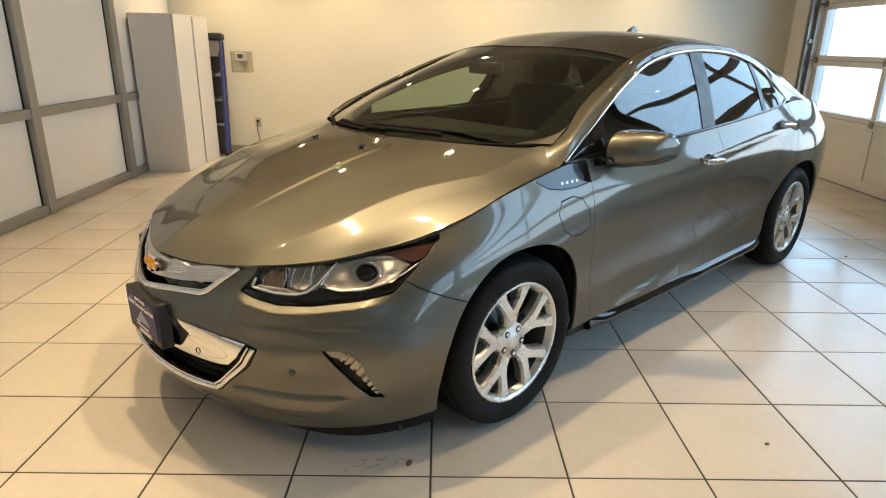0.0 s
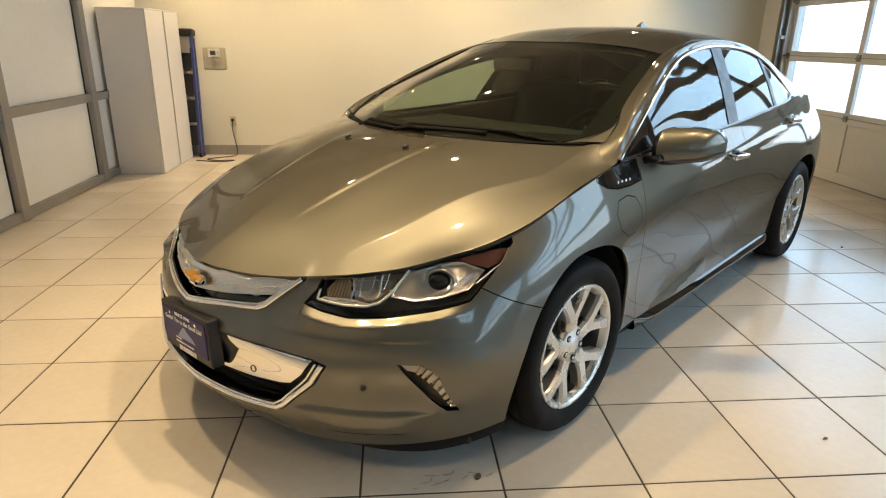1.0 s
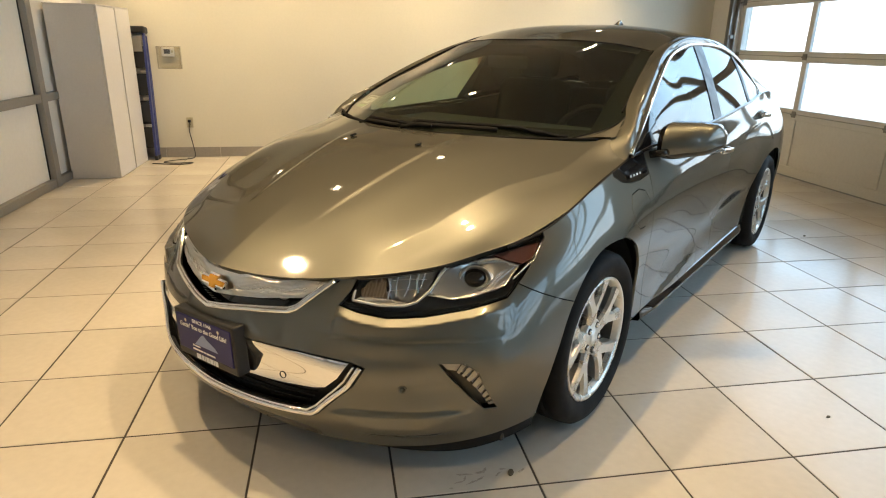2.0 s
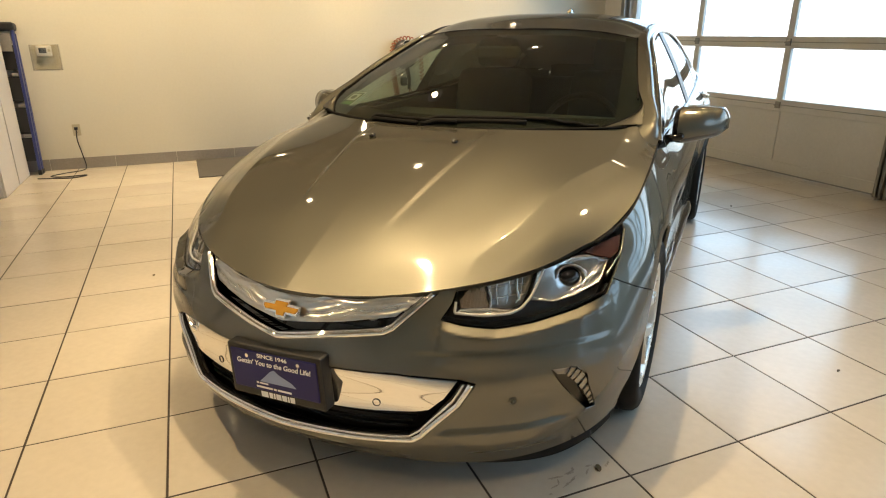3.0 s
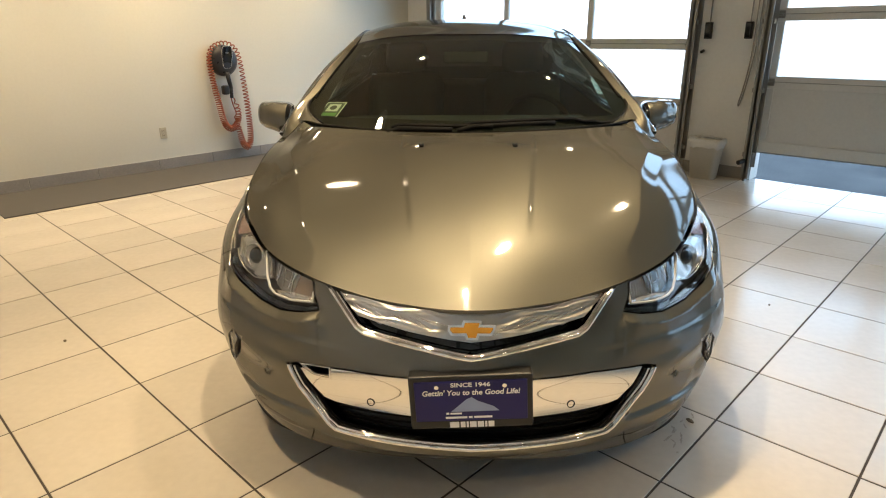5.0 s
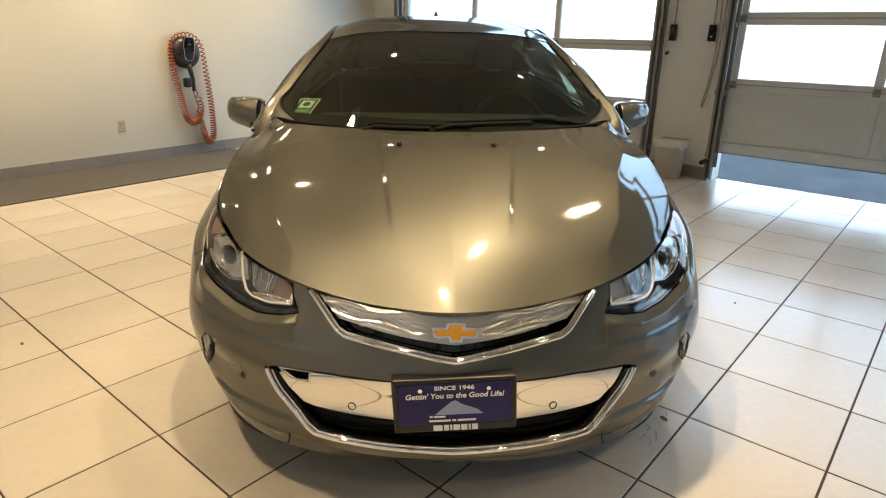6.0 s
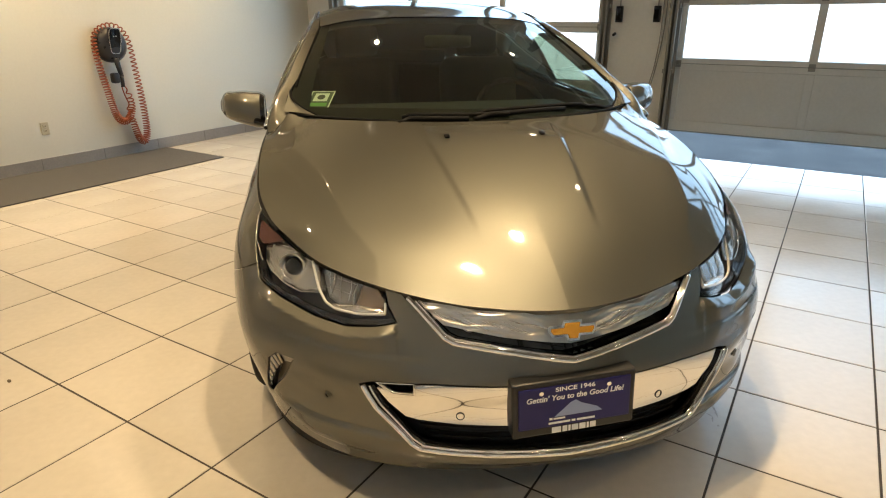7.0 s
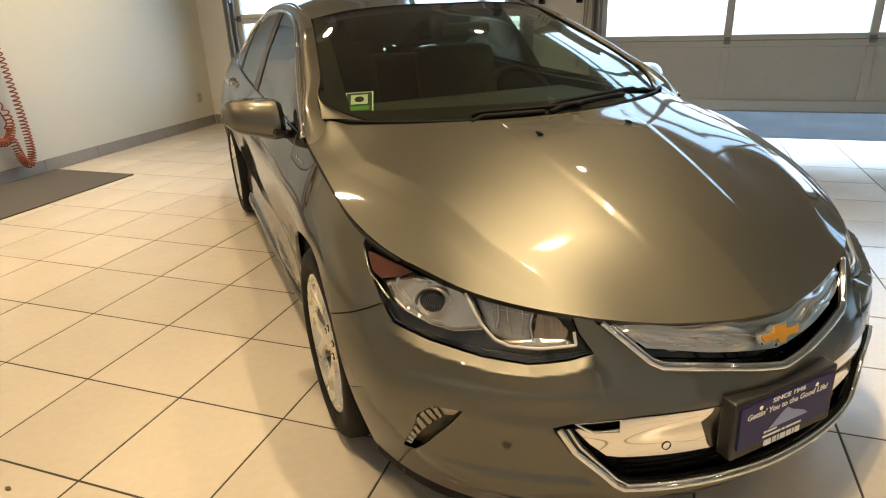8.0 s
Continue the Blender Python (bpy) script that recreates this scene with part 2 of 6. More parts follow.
def overhead_door(name, y0, y1, lift, label):
    """A sectional bay door: steel bottom section, glazed sections above, hinges and rollers."""
    x0, x1 = XE + 0.06, XE + 0.105
    door = thing(name, pose(0, 0, 0), label, "garage door", kind="structure")
    edges = [lift + z for z in (0.015, 0.660, 1.247, 1.834, 2.421, 3.008)]
    part("bottom_section", box(x0 + 0.014, x1, y0, y1, edges[0], edges[1] - 0.056, 0.004), DOORSTEEL, door)
    part("rail", box(x0, x0 + 0.0135, y0, y1, edges[0], edges[0] + 0.10, 0.004), DOORSTEEL, door)
    part("weather_seal", box(x0, x1, y0, y1, edges[0] - 0.012, edges[0], 0.003), ALU, door)
    cuts = np.linspace(y0, y1, 4)
    wide = lambda y: 0.07 if y in (cuts[0], cuts[-1]) else 0.035
    for y in cuts:
        part("stile", box(x0 + 0.001, x0 + 0.0135, max(y0, y - wide(y)), min(y1, y + wide(y)), edges[0] + 0.102, edges[1] - 0.058, 0.003), DOORSTEEL, door)
    for n, z in enumerate(edges[1:]):
        part("rail", box(x0, x1, y0, y1, z - 0.055, z + 0.001, 0.004), DOORSTEEL, door)
        part("joint_seal", box(x0 + 0.012, x1 - 0.006, y0, y1, z - 0.012, z + 0.018), ALU, door)
        part("rail", box(x0, x1, y0, y1, z + 0.006, z + 0.055, 0.005), DOORSTEEL, door)
        if n < 4:
            top = edges[n + 2] - 0.055
            for k, y in enumerate(cuts):
                a, b = max(y0, y - wide(y)), min(y1, y + wide(y))
                part("stile", box(x0 + 0.003, x1 - 0.003, a, b, z + 0.055, top, 0.003), DOORSTEEL, door)
            for a, b in zip(cuts, cuts[1:]):
                ob = part("pane", box(x0 + 0.018, x0 + 0.024, a + wide(a), b - wide(b), z + 0.055, top), LITE, door)
                ob.visible_shadow = False
        for y in (*cuts[1:-1], y0 + 0.04, y1 - 0.04):
            bm = box(x0 - 0.012, x0 + 0.002, y - 0.028, y + 0.028, z - 0.03, z + 0.035, 0.003)
            rod((x0 - 0.016, y - 0.03, z), (x0 - 0.016, y + 0.03, z), 0.008, 8, bm)
            part("hinge", bm, ALU, door)
    for y, s in ((y0, 1), (y1, -1)):
        for z in edges[1:]:
            part("roller", rod((x0 - 0.03, y - s * 0.03, z), (x0 - 0.03, y + s * 0.06, z), 0.012, 10), ALU, door)
    return door


overhead_door("door_1", D1[0], D1[1], 0.0, "closed white sectional garage door with glazed upper sections")
overhead_door("door_2", D2[0], D2[1], 0.258, "white glazed sectional garage door raised slightly off the floor")
overhead_door("door_3", D3[0], D3[1], 0.0, "closed white sectional garage door with glazed upper sections")
for y in (D3[0] - 0.03, D3[1] + 0.03, D1[0] - 0.03, D1[1] + 0.03, D2[1] + 0.03, D2[0] - 0.03):
    bm = box(XE - 0.075, XE - 0.001, y - 0.012, y + 0.012, 0.0, 3.2, 0.003)
    box(XE - 0.075, XE - 0.06, y - 0.035, y + 0.035, 0.02, 3.2, 0.003, bm)
    box(XE - 0.012, XE - 0.0008, y - 0.06, y + 0.03, 0.13, 3.2, 0.002, bm)
    for z in (0.25, 0.85, 1.45, 2.05, 2.65):
        box(XE - 0.058, XE - 0.0015, y - 0.05, y + 0.05, z - 0.02, z + 0.02, 0.002, bm)
    tagged(part("door_track", bm, ALU), "grey galvanised steel garage door track", "door track", "garage door tracks", "structure")

# west partition: aluminium frame with white frosted panels
west = tagged(part("wall_west", box(XW - 0.2, XW - 0.03, YS - 0.2, YN + 0.2, 0, ZC), WALL), "aluminium framed partition with white frosted panels", "", "", "structure")
posts = [y for y in (4.91 + 1.41 * k for k in range(-7, 3)) if YS < y < YN - 0.1]
rails_z = (0.04, 0.80, 1.95, 2.90)
for y in posts:
    part("mullion", box(XW - 0.03, XW + 0.045, y - 0.05, y + 0.05, 0, ZC, 0.003), ALU, west)
    for e in (-0.056, 0.056):
        part("gasket", box(XW - 0.03, XW - 0.006, y + e - 0.006, y + e + 0.006, 0, ZC), BLACK, west)
for z in rails_z:
    part("rail", box(XW - 0.03, XW + 0.035, YS, YN, z - 0.036, z + 0.036, 0.003), ALU, west)
for a, b in zip([YS] + posts, posts + [YN]):
    for z0, z1 in zip(rails_z, rails_z[1:]):
        part("panel", box(XW - 0.03, XW - 0.012, a + 0.063, b - 0.063, z0 + 0.037, z1 - 0.037, 0.002), FROST, west)

# baseboard along the north and east walls, in lengths of grey tile
bb = tagged(new("baseboard"), "grey ceramic tile skirting along the wall", "", "", "structure")
x = XW + 0.03
while x < XE - 0.02:
    b = min(x + 0.605, XE - 0.012)
    part("skirting_tile", box(x + 0.0015, b - 0.0015, YN - 0.011, YN - 0.0005, 0.001, 0.115, 0.002), BASE, bb)
    x = b
for a, b in ((D1[1] + 0.07, YN - 0.012), (D2[1] + 0.07, D1[0] - 0.07), (D3[1] + 0.07, D2[0] - 0.07)):
    y = a
    while y < b - 0.01:
        c = min(y + 0.605, b)
        part("skirting_tile", box(XE - 0.011, XE - 0.0005, y + 0.0015, c - 0.0015, 0.001, 0.115, 0.002), BASE, bb)
        y = c

# the downlights: place and power; those at x 2.35 and 2.5 are unseen fill
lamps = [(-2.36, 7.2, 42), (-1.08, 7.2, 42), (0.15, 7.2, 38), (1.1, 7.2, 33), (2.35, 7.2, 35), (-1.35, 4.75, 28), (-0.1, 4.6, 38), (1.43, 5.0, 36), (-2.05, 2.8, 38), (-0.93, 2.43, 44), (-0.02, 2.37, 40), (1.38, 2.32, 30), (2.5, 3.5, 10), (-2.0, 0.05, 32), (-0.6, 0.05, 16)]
GLOW = glowing("lamp_glow", (1.0, 0.79, 0.50), 24.0)
# the added fill lamps get the same fixture as the others
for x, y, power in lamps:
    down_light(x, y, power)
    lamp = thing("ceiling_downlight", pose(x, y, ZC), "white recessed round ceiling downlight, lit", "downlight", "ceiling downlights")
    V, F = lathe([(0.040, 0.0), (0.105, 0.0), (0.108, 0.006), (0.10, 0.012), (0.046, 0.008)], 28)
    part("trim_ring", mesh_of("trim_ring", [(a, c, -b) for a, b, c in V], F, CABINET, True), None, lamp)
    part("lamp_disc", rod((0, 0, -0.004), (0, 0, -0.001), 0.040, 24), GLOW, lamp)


# ---- the tiles of the floor, last of the structure ----
def tile_mesh(w, d):
    bm = box(-w / 2, w / 2, -d / 2, d / 2, -0.012, 0.0)
    es = [e for e in bm.edges if all(v.co.z > -0.001 for v in e.verts)]
    bmesh.ops.bevel(bm, geom=es, offset=0.0018, segments=1, affect="EDGES")
    me = bpy.data.meshes.new("floor_tile")
    bm.to_mesh(me)
    bm.free()
    me.materials.append(TILES)
    return me


def lay_tiles():
    shared, far = {}, bmesh.new()
    i0, i1 = math.floor((XW - TX) / TILE), math.ceil((XE + 0.11 - TX) / TILE)
    j0, j1 = math.floor((YS - TY) / TILE), math.ceil((YN - TY) / TILE)
    for j in range(j0, j1):
        for i in range(i0, i1):
            x0, x1 = max(XW, TX + i * TILE), min(XE + 0.11, TX + (i + 1) * TILE)
            y0, y1 = max(YS, TY + j * TILE), min(YN, TY + (j + 1) * TILE)
            w, d = round(x1 - x0 - 0.0065, 4), round(y1 - y0 - 0.0065, 4)
            if w < 0.02 or d < 0.02:
                continue
            if TY + j * TILE > -0.2:
                if (w, d) not in shared:
                    shared[w, d] = tile_mesh(w, d)
                t = new("tile", shared[w, d])
                t.parent = floor
                t.location = ((x0 + x1) / 2, (y0 + y1) / 2, random.uniform(-0.0006, 0.0006))
                t.rotation_euler = (random.uniform(-0.0012, 0.0012), random.uniform(-0.0012, 0.0012), 0)
            else:
                box(x0 + 0.0032, x1 - 0.0032, y0 + 0.0032, y1 - 0.0032, -0.012, 0.0, 0, far)
    tagged(part("tile_field", far, TILES, floor), kind="stuff")

from mathutils.geometry import delaunay_2d_cdt

# ---- the car: x forward from the front axle, y to its left, z up ----
CAR = pose(-0.334, 2.691, 0, 0, 0, 222.4)
car = thing("car", CAR, "grey-green metallic five-door hatchback car parked on the tile floor", "car")


def hermite(knots, vals, t):
    """A smooth curve through vals at knots, read at t."""
    k, v, t = np.asarray(knots, float), np.asarray(vals, float), np.asarray(t, float)
    d = np.diff(v, axis=0) / np.diff(k).reshape(-1, *([1] * (v.ndim - 1)))
    h = np.diff(k)
    m = np.empty_like(v)
    m[0], m[-1] = d[0], d[-1]
    for i in range(1, len(k) - 1):
        m[i] = (d[i - 1] * h[i] + d[i] * h[i - 1]) / (h[i - 1] + h[i])
    i = np.clip(np.searchsorted(k, t, side="right") - 1, 0, len(k) - 2)
    s = ((t - k[i]) / h[i]).reshape(-1, *([1] * (v.ndim - 1)))
    hh = h[i].reshape(s.shape)
    return (2 * s**3 - 3 * s**2 + 1) * v[i] + (s**3 - 2 * s**2 + s) * hh * m[i] + (3 * s**2 - 2 * s**3) * v[i + 1] + (s**3 - s**2) * hh * m[i + 1]


def grid_normals(G):
    du, dv = np.gradient(G, axis=0), np.gradient(G, axis=1)
    n = np.cross(du, dv)
    return n / (np.linalg.norm(n, axis=-1, keepdims=True) + 1e-12)


FLIP = np.array([1.0, -1.0, 1.0])

# rails of the body side, each from the middle of the nose round to the middle of the tail
SILL = [(.93, 0, .200), (.885, .285, .182), (.775, .52, .158), (.64, .67, .145), (.49, .775, .145), (.32, .835, .155), (0, .83, .17), (-.42, .845, .175), (-1.35, .85, .17), (-2.3, .845, .18), (-2.72, .80, .22), (-3.2, .78, .24), (-3.48, .63, .26), (-3.55, 0, .27)]
LIP = [(.965, 0, .25), (.935, .27, .255), (.835, .50, .27), (.70, .69, .28), (.52, .812, .29), (.32, .875, .28), (0, .885, .28), (-.42, .86, .27), (-1.35, .852, .27), (-2.3, .845, .28), (-2.72, .86, .3), (-3.2, .835, .32), (-3.52, .70, .34), (-3.6, 0, .35)]
LOW = [(.955, 0, .375), (.915, .28, .375), (.83, .52, .38), (.70, .69, .385), (.535, .832, .39), (.33, .900, .4), (0, .912, .42), (-.42, .868, .42), (-1.35, .855, .42), (-2.3, .85, .44), (-2.72, .897, .46), (-3.2, .856, .48), (-3.55, .725, .5), (-3.63, 0, .5)]
MID = [(.965, 0, .47), (.925, .28, .465), (.82, .536, .45), (.69, .712, .47), (.52, .847, .48), (.32, .907, .5), (0, .915, .54), (-.42, .882, .56), (-1.35, .87, .58), (-2.3, .868, .6), (-2.72, .902, .62), (-3.2, .864, .64), (-3.56, .74, .66), (-3.62, 0, .66)]
WAIST = [(.955, 0, .555), (.885, .29, .57), (.765, .54, .585), (.62, .70, .60), (.48, .812, .63), (.32, .880, .67), (0, .899, .70), (-.42, .885, .74), (-1.35, .882, .78), (-2.3, .872, .80), (-2.72, .876, .82), (-3.2, .842, .83), (-3.54, .72, .83), (-3.6, 0, .86)]
EDGE = [(.90, 0, .657), (.84, .27, .667), (.70, .53, .70), (.56, .66, .725), (.42, .745, .760), (.28, .80, .796), (0, .825, .881), (-.42, .81, .950), (-1.35, .82, .975), (-2.3, .80, 1.03), (-2.72, .772, 1.06), (-3.2, .74, 1.03), (-3.47, .63, .99), (-3.56, 0, 1.05)]
RAILS = np.array([SILL, LIP, LOW, MID, WAIST, EDGE])
NU, NV = 700, 90


def side_surface():
    R = np.concatenate([RAILS[:, 1:2] * FLIP, RAILS, RAILS[:, -2:-1] * FLIP], axis=1)
    step = np.linalg.norm(np.diff(R, axis=1), axis=2).mean(0)
    k = np.r_[0, np.cumsum(step)]
    u = np.linspace(k[1], k[-2], NU)
    along = np.stack([hermite(k, r, u) for r in R])
    kv = np.r_[0, np.cumsum(np.linalg.norm(np.diff(along, axis=0), axis=2).mean(1))]
    G = hermite(kv, along, np.linspace(0, kv[-1], NV)).transpose(1, 0, 2)
    ext = np.concatenate([G[1:2] * FLIP, G, G[-2:-1] * FLIP])
    return u - u[0], G, -grid_normals(ext)[1:-1]


U, SG, SN = side_surface()
if SN[NU // 2, NV // 2, 1] < 0:
    SN = -SN


def on_side(u, z, lift=0.0):
    """The body side at the way u round it and the height z: places and normals."""
    u, z = np.atleast_1d(np.asarray(u, float)), np.atleast_1d(np.asarray(z, float))
    fu = np.clip(u / U[-1], 0, 1) * (NU - 1)
    i = np.clip(fu.astype(int), 0, NU - 2)
    f = fu - i
    P, N = np.empty((len(u), 3)), np.empty((len(u), 3))
    for q in range(len(u)):
        col = SG[i[q]] * (1 - f[q]) + SG[i[q] + 1] * f[q]
        nor = SN[i[q]] * (1 - f[q]) + SN[i[q] + 1] * f[q]
        v = np.interp(z[q], col[:, 2], np.arange(NV))
        j = min(int(v), NV - 2)
        g = v - j
        P[q] = col[j] * (1 - g) + col[j + 1] * g
        N[q] = nor[j] * (1 - g) + nor[j + 1] * g
    P[:, 2] = np.where((z < SG[0, 0, 2] - 1) | (z > 9), z, P[:, 2])
    N /= np.linalg.norm(N, axis=1)[:, None]
    return P + lift * N, N


def u_of(axis, value, z):
    """The way round the body at which x (axis 0) or y (axis 1, on the nose) has that value at the height z."""
    fu = np.arange(0, NU, 2)
    col = np.array([[np.interp(z, SG[i][:, 2], SG[i][:, a]) for a in (0, 1)] for i in fu])
    if axis == 0:
        return float(np.interp(-value, -col[:, 0], U[fu]))
    m = int(np.argmax(col[: len(fu) // 2, 1]))
    return float(np.interp(value, col[:m, 1], U[fu][:m]))


def front(points):
    return [(u_of(1, y, z), z) for y, z in points]


def flank(points):
    return [(u_of(0, x, z), z) for x, z in points]


def resample(poly, step):
    out = []
    P = np.array(poly, float)
    for a, b in zip(P, np.roll(P, -1, 0)):
        n = max(1, int(round(np.linalg.norm(b - a) / step)))
        out += [a + (b - a) * k / n for k in range(n)]
    return np.array(out)


def inside(poly, pts):
    x, y = pts[:, 0], pts[:, 1]
    r = np.zeros(len(pts), bool)
    for (x0, y0), (x1, y1) in zip(poly, np.roll(poly, -1, 0)):
        c = (y0 > y) != (y1 > y)
        r ^= c & (x < (x1 - x0) * (y - y0) / (y1 - y0 + 1e-15) + x0)
    return r


def shrink(loop, gap):
    """The loop drawn in by a gap; what lies on the middle plane stays there."""
    d = np.roll(loop, -1, 0) - np.roll(loop, 1, 0)
    d /= np.linalg.norm(d, axis=1)[:, None] + 1e-9
    a = loop - loop.mean(0)
    area = (a[:, 0] * np.roll(a[:, 1], -1) - a[:, 1] * np.roll(a[:, 0], -1)).sum()
    out = loop + np.c_[-d[:, 1], d[:, 0]] * (gap if area > 0 else -gap)
    out[:, 0] = np.where(np.abs(loop[:, 0]) < 1e-6, 0.0, np.maximum(out[:, 0], 0.0))
    return out


def fill(outline, holes=(), step=0.014, gap=0.0):
    """Triangles that fill an outline: points, triangles, border loops."""
    loops = [resample(p, step) for p in (outline, *holes)]
    loops[0] = shrink(loops[0], gap)
    pts, edges, at = [], [], 0
    for lp in loops:
        n = len(lp)
        pts += list(lp)
        edges += [(at + k, at + (k + 1) % n) for k in range(n)]
        at += n
    B = np.array(pts)
    lo, hi = loops[0].min(0), loops[0].max(0)
    gx, gy = np.meshgrid(np.arange(lo[0], hi[0], step), np.arange(lo[1], hi[1], step * 0.87))
    gx[1::2] += step / 2
    g = np.c_[gx.ravel(), gy.ravel()]
    ok = inside(loops[0], g)
    for h in loops[1:]:
        ok &= ~inside(h, g)
    g = g[ok]
    if len(g):
        near = np.array([((B - q) ** 2).sum(1).min() for q in g])
        g = g[near > (0.6 * step) ** 2]
    allp = np.r_[B, g] if len(g) else B
    vs, _, tris, _, _, _ = delaunay_2d_cdt([Vector(q) for q in allp], edges, [], 0, 1e-7)
    V = np.array([tuple(v) for v in vs])
    T = np.array(tris)
    c = V[T].mean(1)
    ok = inside(loops[0], c)
    for h in loops[1:]:
        ok &= ~inside(h, c)
    T = T[ok]
    e = {}
    for t in T:
        for a, b in ((t[0], t[1]), (t[1], t[2]), (t[2], t[0])):
            e[(a, b)] = 1
    border = [(a, b) for a, b in e if (b, a) not in e]
    return V, T, border


def skin(name, outline, holes=(), mat=None, parent=None, lift=0.0, depth=0.012, step=0.014, gap=0.0018, label="", surface=None, sides=(1, -1), push=None, centre=False):
    """A body panel on the car's surface with turned-in edges. The second side is the mirror image of the first; centre: one panel over both."""
    surface = surface or on_side
    V, T, border = fill(outline, holes, step, gap)
    P, N = surface(V[:, 0], V[:, 1], lift)
    if push is not None:
        P = P + N * push(V)[:, None]
        e, side = 0.003, []
        for d in ((e, 0.0), (-e, 0.0), (0.0, e), (0.0, -e)):
            Q = V + np.array(d)
            A, B = surface(np.abs(Q[:, 0]) if centre else Q[:, 0], Q[:, 1], lift)
            if centre:
                A[Q[:, 0] < 0, 1] *= -1
                B[Q[:, 0] < 0, 1] *= -1
            side.append(A + B * push(np.c_[np.abs(Q[:, 0]) if centre else Q[:, 0], Q[:, 1]])[:, None])
        bent = np.cross(side[0] - side[1], side[2] - side[3])
        size = np.linalg.norm(bent, axis=1)[:, None]
        bent *= np.sign((bent * N).sum(1))[:, None]
        N = np.where(size > 1e-9, bent / (size + 1e-15), N)
    a, b, c = P[T[:, 0]], P[T[:, 1]], P[T[:, 2]]
    flip = (np.einsum("ij,ij->i", np.cross(b - a, c - a), N[T[:, 0]]).sum()) < 0
    made = []
    verts, faces, norms = [], [], []
    for s in sides:
        m = np.array([1, s, 1.0])
        P1, N1 = P * m, N * m
        turn = flip ^ (s < 0)
        tris = T[:, ::-1] if turn else T
        k = len(P1)
        extra, ef, en = [], [], []
        for p, q in border:
            d = np.cross(P1[q] - P1[p], N1[p])
            d /= np.linalg.norm(d) + 1e-9
            d = d if not (flip ^ (s < 0)) else -d
            mid = N1[p] * 0.5 + d * 0.85
            if centre and abs(P1[p][1]) < 1e-4 and abs(P1[q][1]) < 1e-4:
                continue
            base = k + len(extra)
            extra += [P1[p], P1[q], P1[q] - N1[q] * depth, P1[p] - N1[p] * depth]
            en += [mid, mid, d, d]
            ef.append((base, base + 1, base + 2, base + 3) if turn else (base + 3, base + 2, base + 1, base))
        off = len(verts)
        verts += list(P1) + extra
        norms += list(N1) + en
        faces += [tuple(off + i for i in t) for t in tris] + [tuple(off + i for i in f) for f in ef]
        if not centre:
            made.append(part(name, mesh_of(name, verts, faces, mat, True, norms), None, parent, label))
            verts, faces, norms = [], [], []
    if centre:
        made.append(part(name, mesh_of(name, verts, faces, mat, True, norms), None, parent, label))
    return made


def sheet(name, G, mat, parent, label="", sides=(1, -1), centre=False, N=None, up=None):
    """A patch from a grid of places, mirrored to the other side."""
    G = np.asarray(G)
    ext = np.concatenate([G[1:2] * FLIP, G]) if centre else G
    N = grid_normals(ext)[1 if centre else 0 :] if N is None else N
    if up is not None and (N @ np.asarray(up, float)).sum() < 0:
        N = -N
    a, b = G.shape[:2]
    flip = np.einsum("ijk,ijk->ij", np.cross(np.gradient(G, axis=0), np.gradient(G, axis=1)), N).sum() < 0
    verts, faces, norms, made = [], [], [], []
    for s in sides:
        m = np.array([1, s, 1.0])
        off = len(verts)
        verts += list((G * m).reshape(-1, 3))
        norms += list((N * m).reshape(-1, 3))
        for i in range(a - 1):
            for j in range(b - 1):
                f = (off + i * b + j, off + (i + 1) * b + j, off + (i + 1) * b + j + 1, off + i * b + j + 1)
                faces.append(f[::-1] if flip ^ (s < 0) else f)
        if not centre:
            made.append(part(name, mesh_of(name, verts, faces, mat, True, norms), None, parent, label))
            verts, faces, norms = [], [], []
    if centre:
        made.append(part(name, mesh_of(name, verts, faces, mat, True, norms), None, parent, label))
    return made


def loft(rails, n, m, mirror=True):
    """A grid over rails (each a list of places), across first; mirror: the first rail lies on the middle plane."""
    R = np.array(rails, float)
    L = np.linalg.norm(np.diff(R, axis=1), axis=2).mean(0)
    k = np.r_[0, np.cumsum(L)]
    t = np.linspace(0, k[-1], n)
    A = np.stack([hermite(k, r, t) for r in R])
    if mirror:
        A = np.concatenate([A[1:2] * FLIP, A])
    kv = np.r_[0, np.cumsum(np.linalg.norm(np.diff(A, axis=0), axis=2).mean(1))]
    s = np.linspace(kv[1] if mirror else 0, kv[-1], m)
    return hermite(kv, A, s)


# bonnet
HOOD = [
    [(.898, 0, .660), (.75, 0, .745), (.50, 0, .85), (.20, 0, .947), (.005, 0, .996)],
    [(.855, .22, .667), (.72, .215, .75), (.48, .21, .853), (.19, .20, .949), (-.015, .19, .996)],
    [(.77, .43, .688), (.65, .42, .755), (.43, .41, .848), (.16, .40, .938), (-.072, .39, .996)],
    [(.62, .61, .716), (.52, .61, .774), (.34, .61, .851), (.08, .59, .925), (-.195, .60, .989)],
    [(.42, .745, .758), (.36, .765, .77), (.20, .80, .812), (-.08, .805, .888), (-.37, .775, .948)],
]
# its outer rail keeps just inside the wing's edge
HOOD[4] = [(x, float(np.interp(-x, -SG[:, -1, 0], SG[:, -1, 1])) - .0065, float(np.interp(-x, -SG[:, -1, 0], SG[:, -1, 2])) + .001) for x in (.42, .36, .20, -.08, -.42)]
HG = loft(HOOD, 100, 150)


def soft(t):
    t = np.clip(t, 0, 1)
    return t * t * (3 - 2 * t)


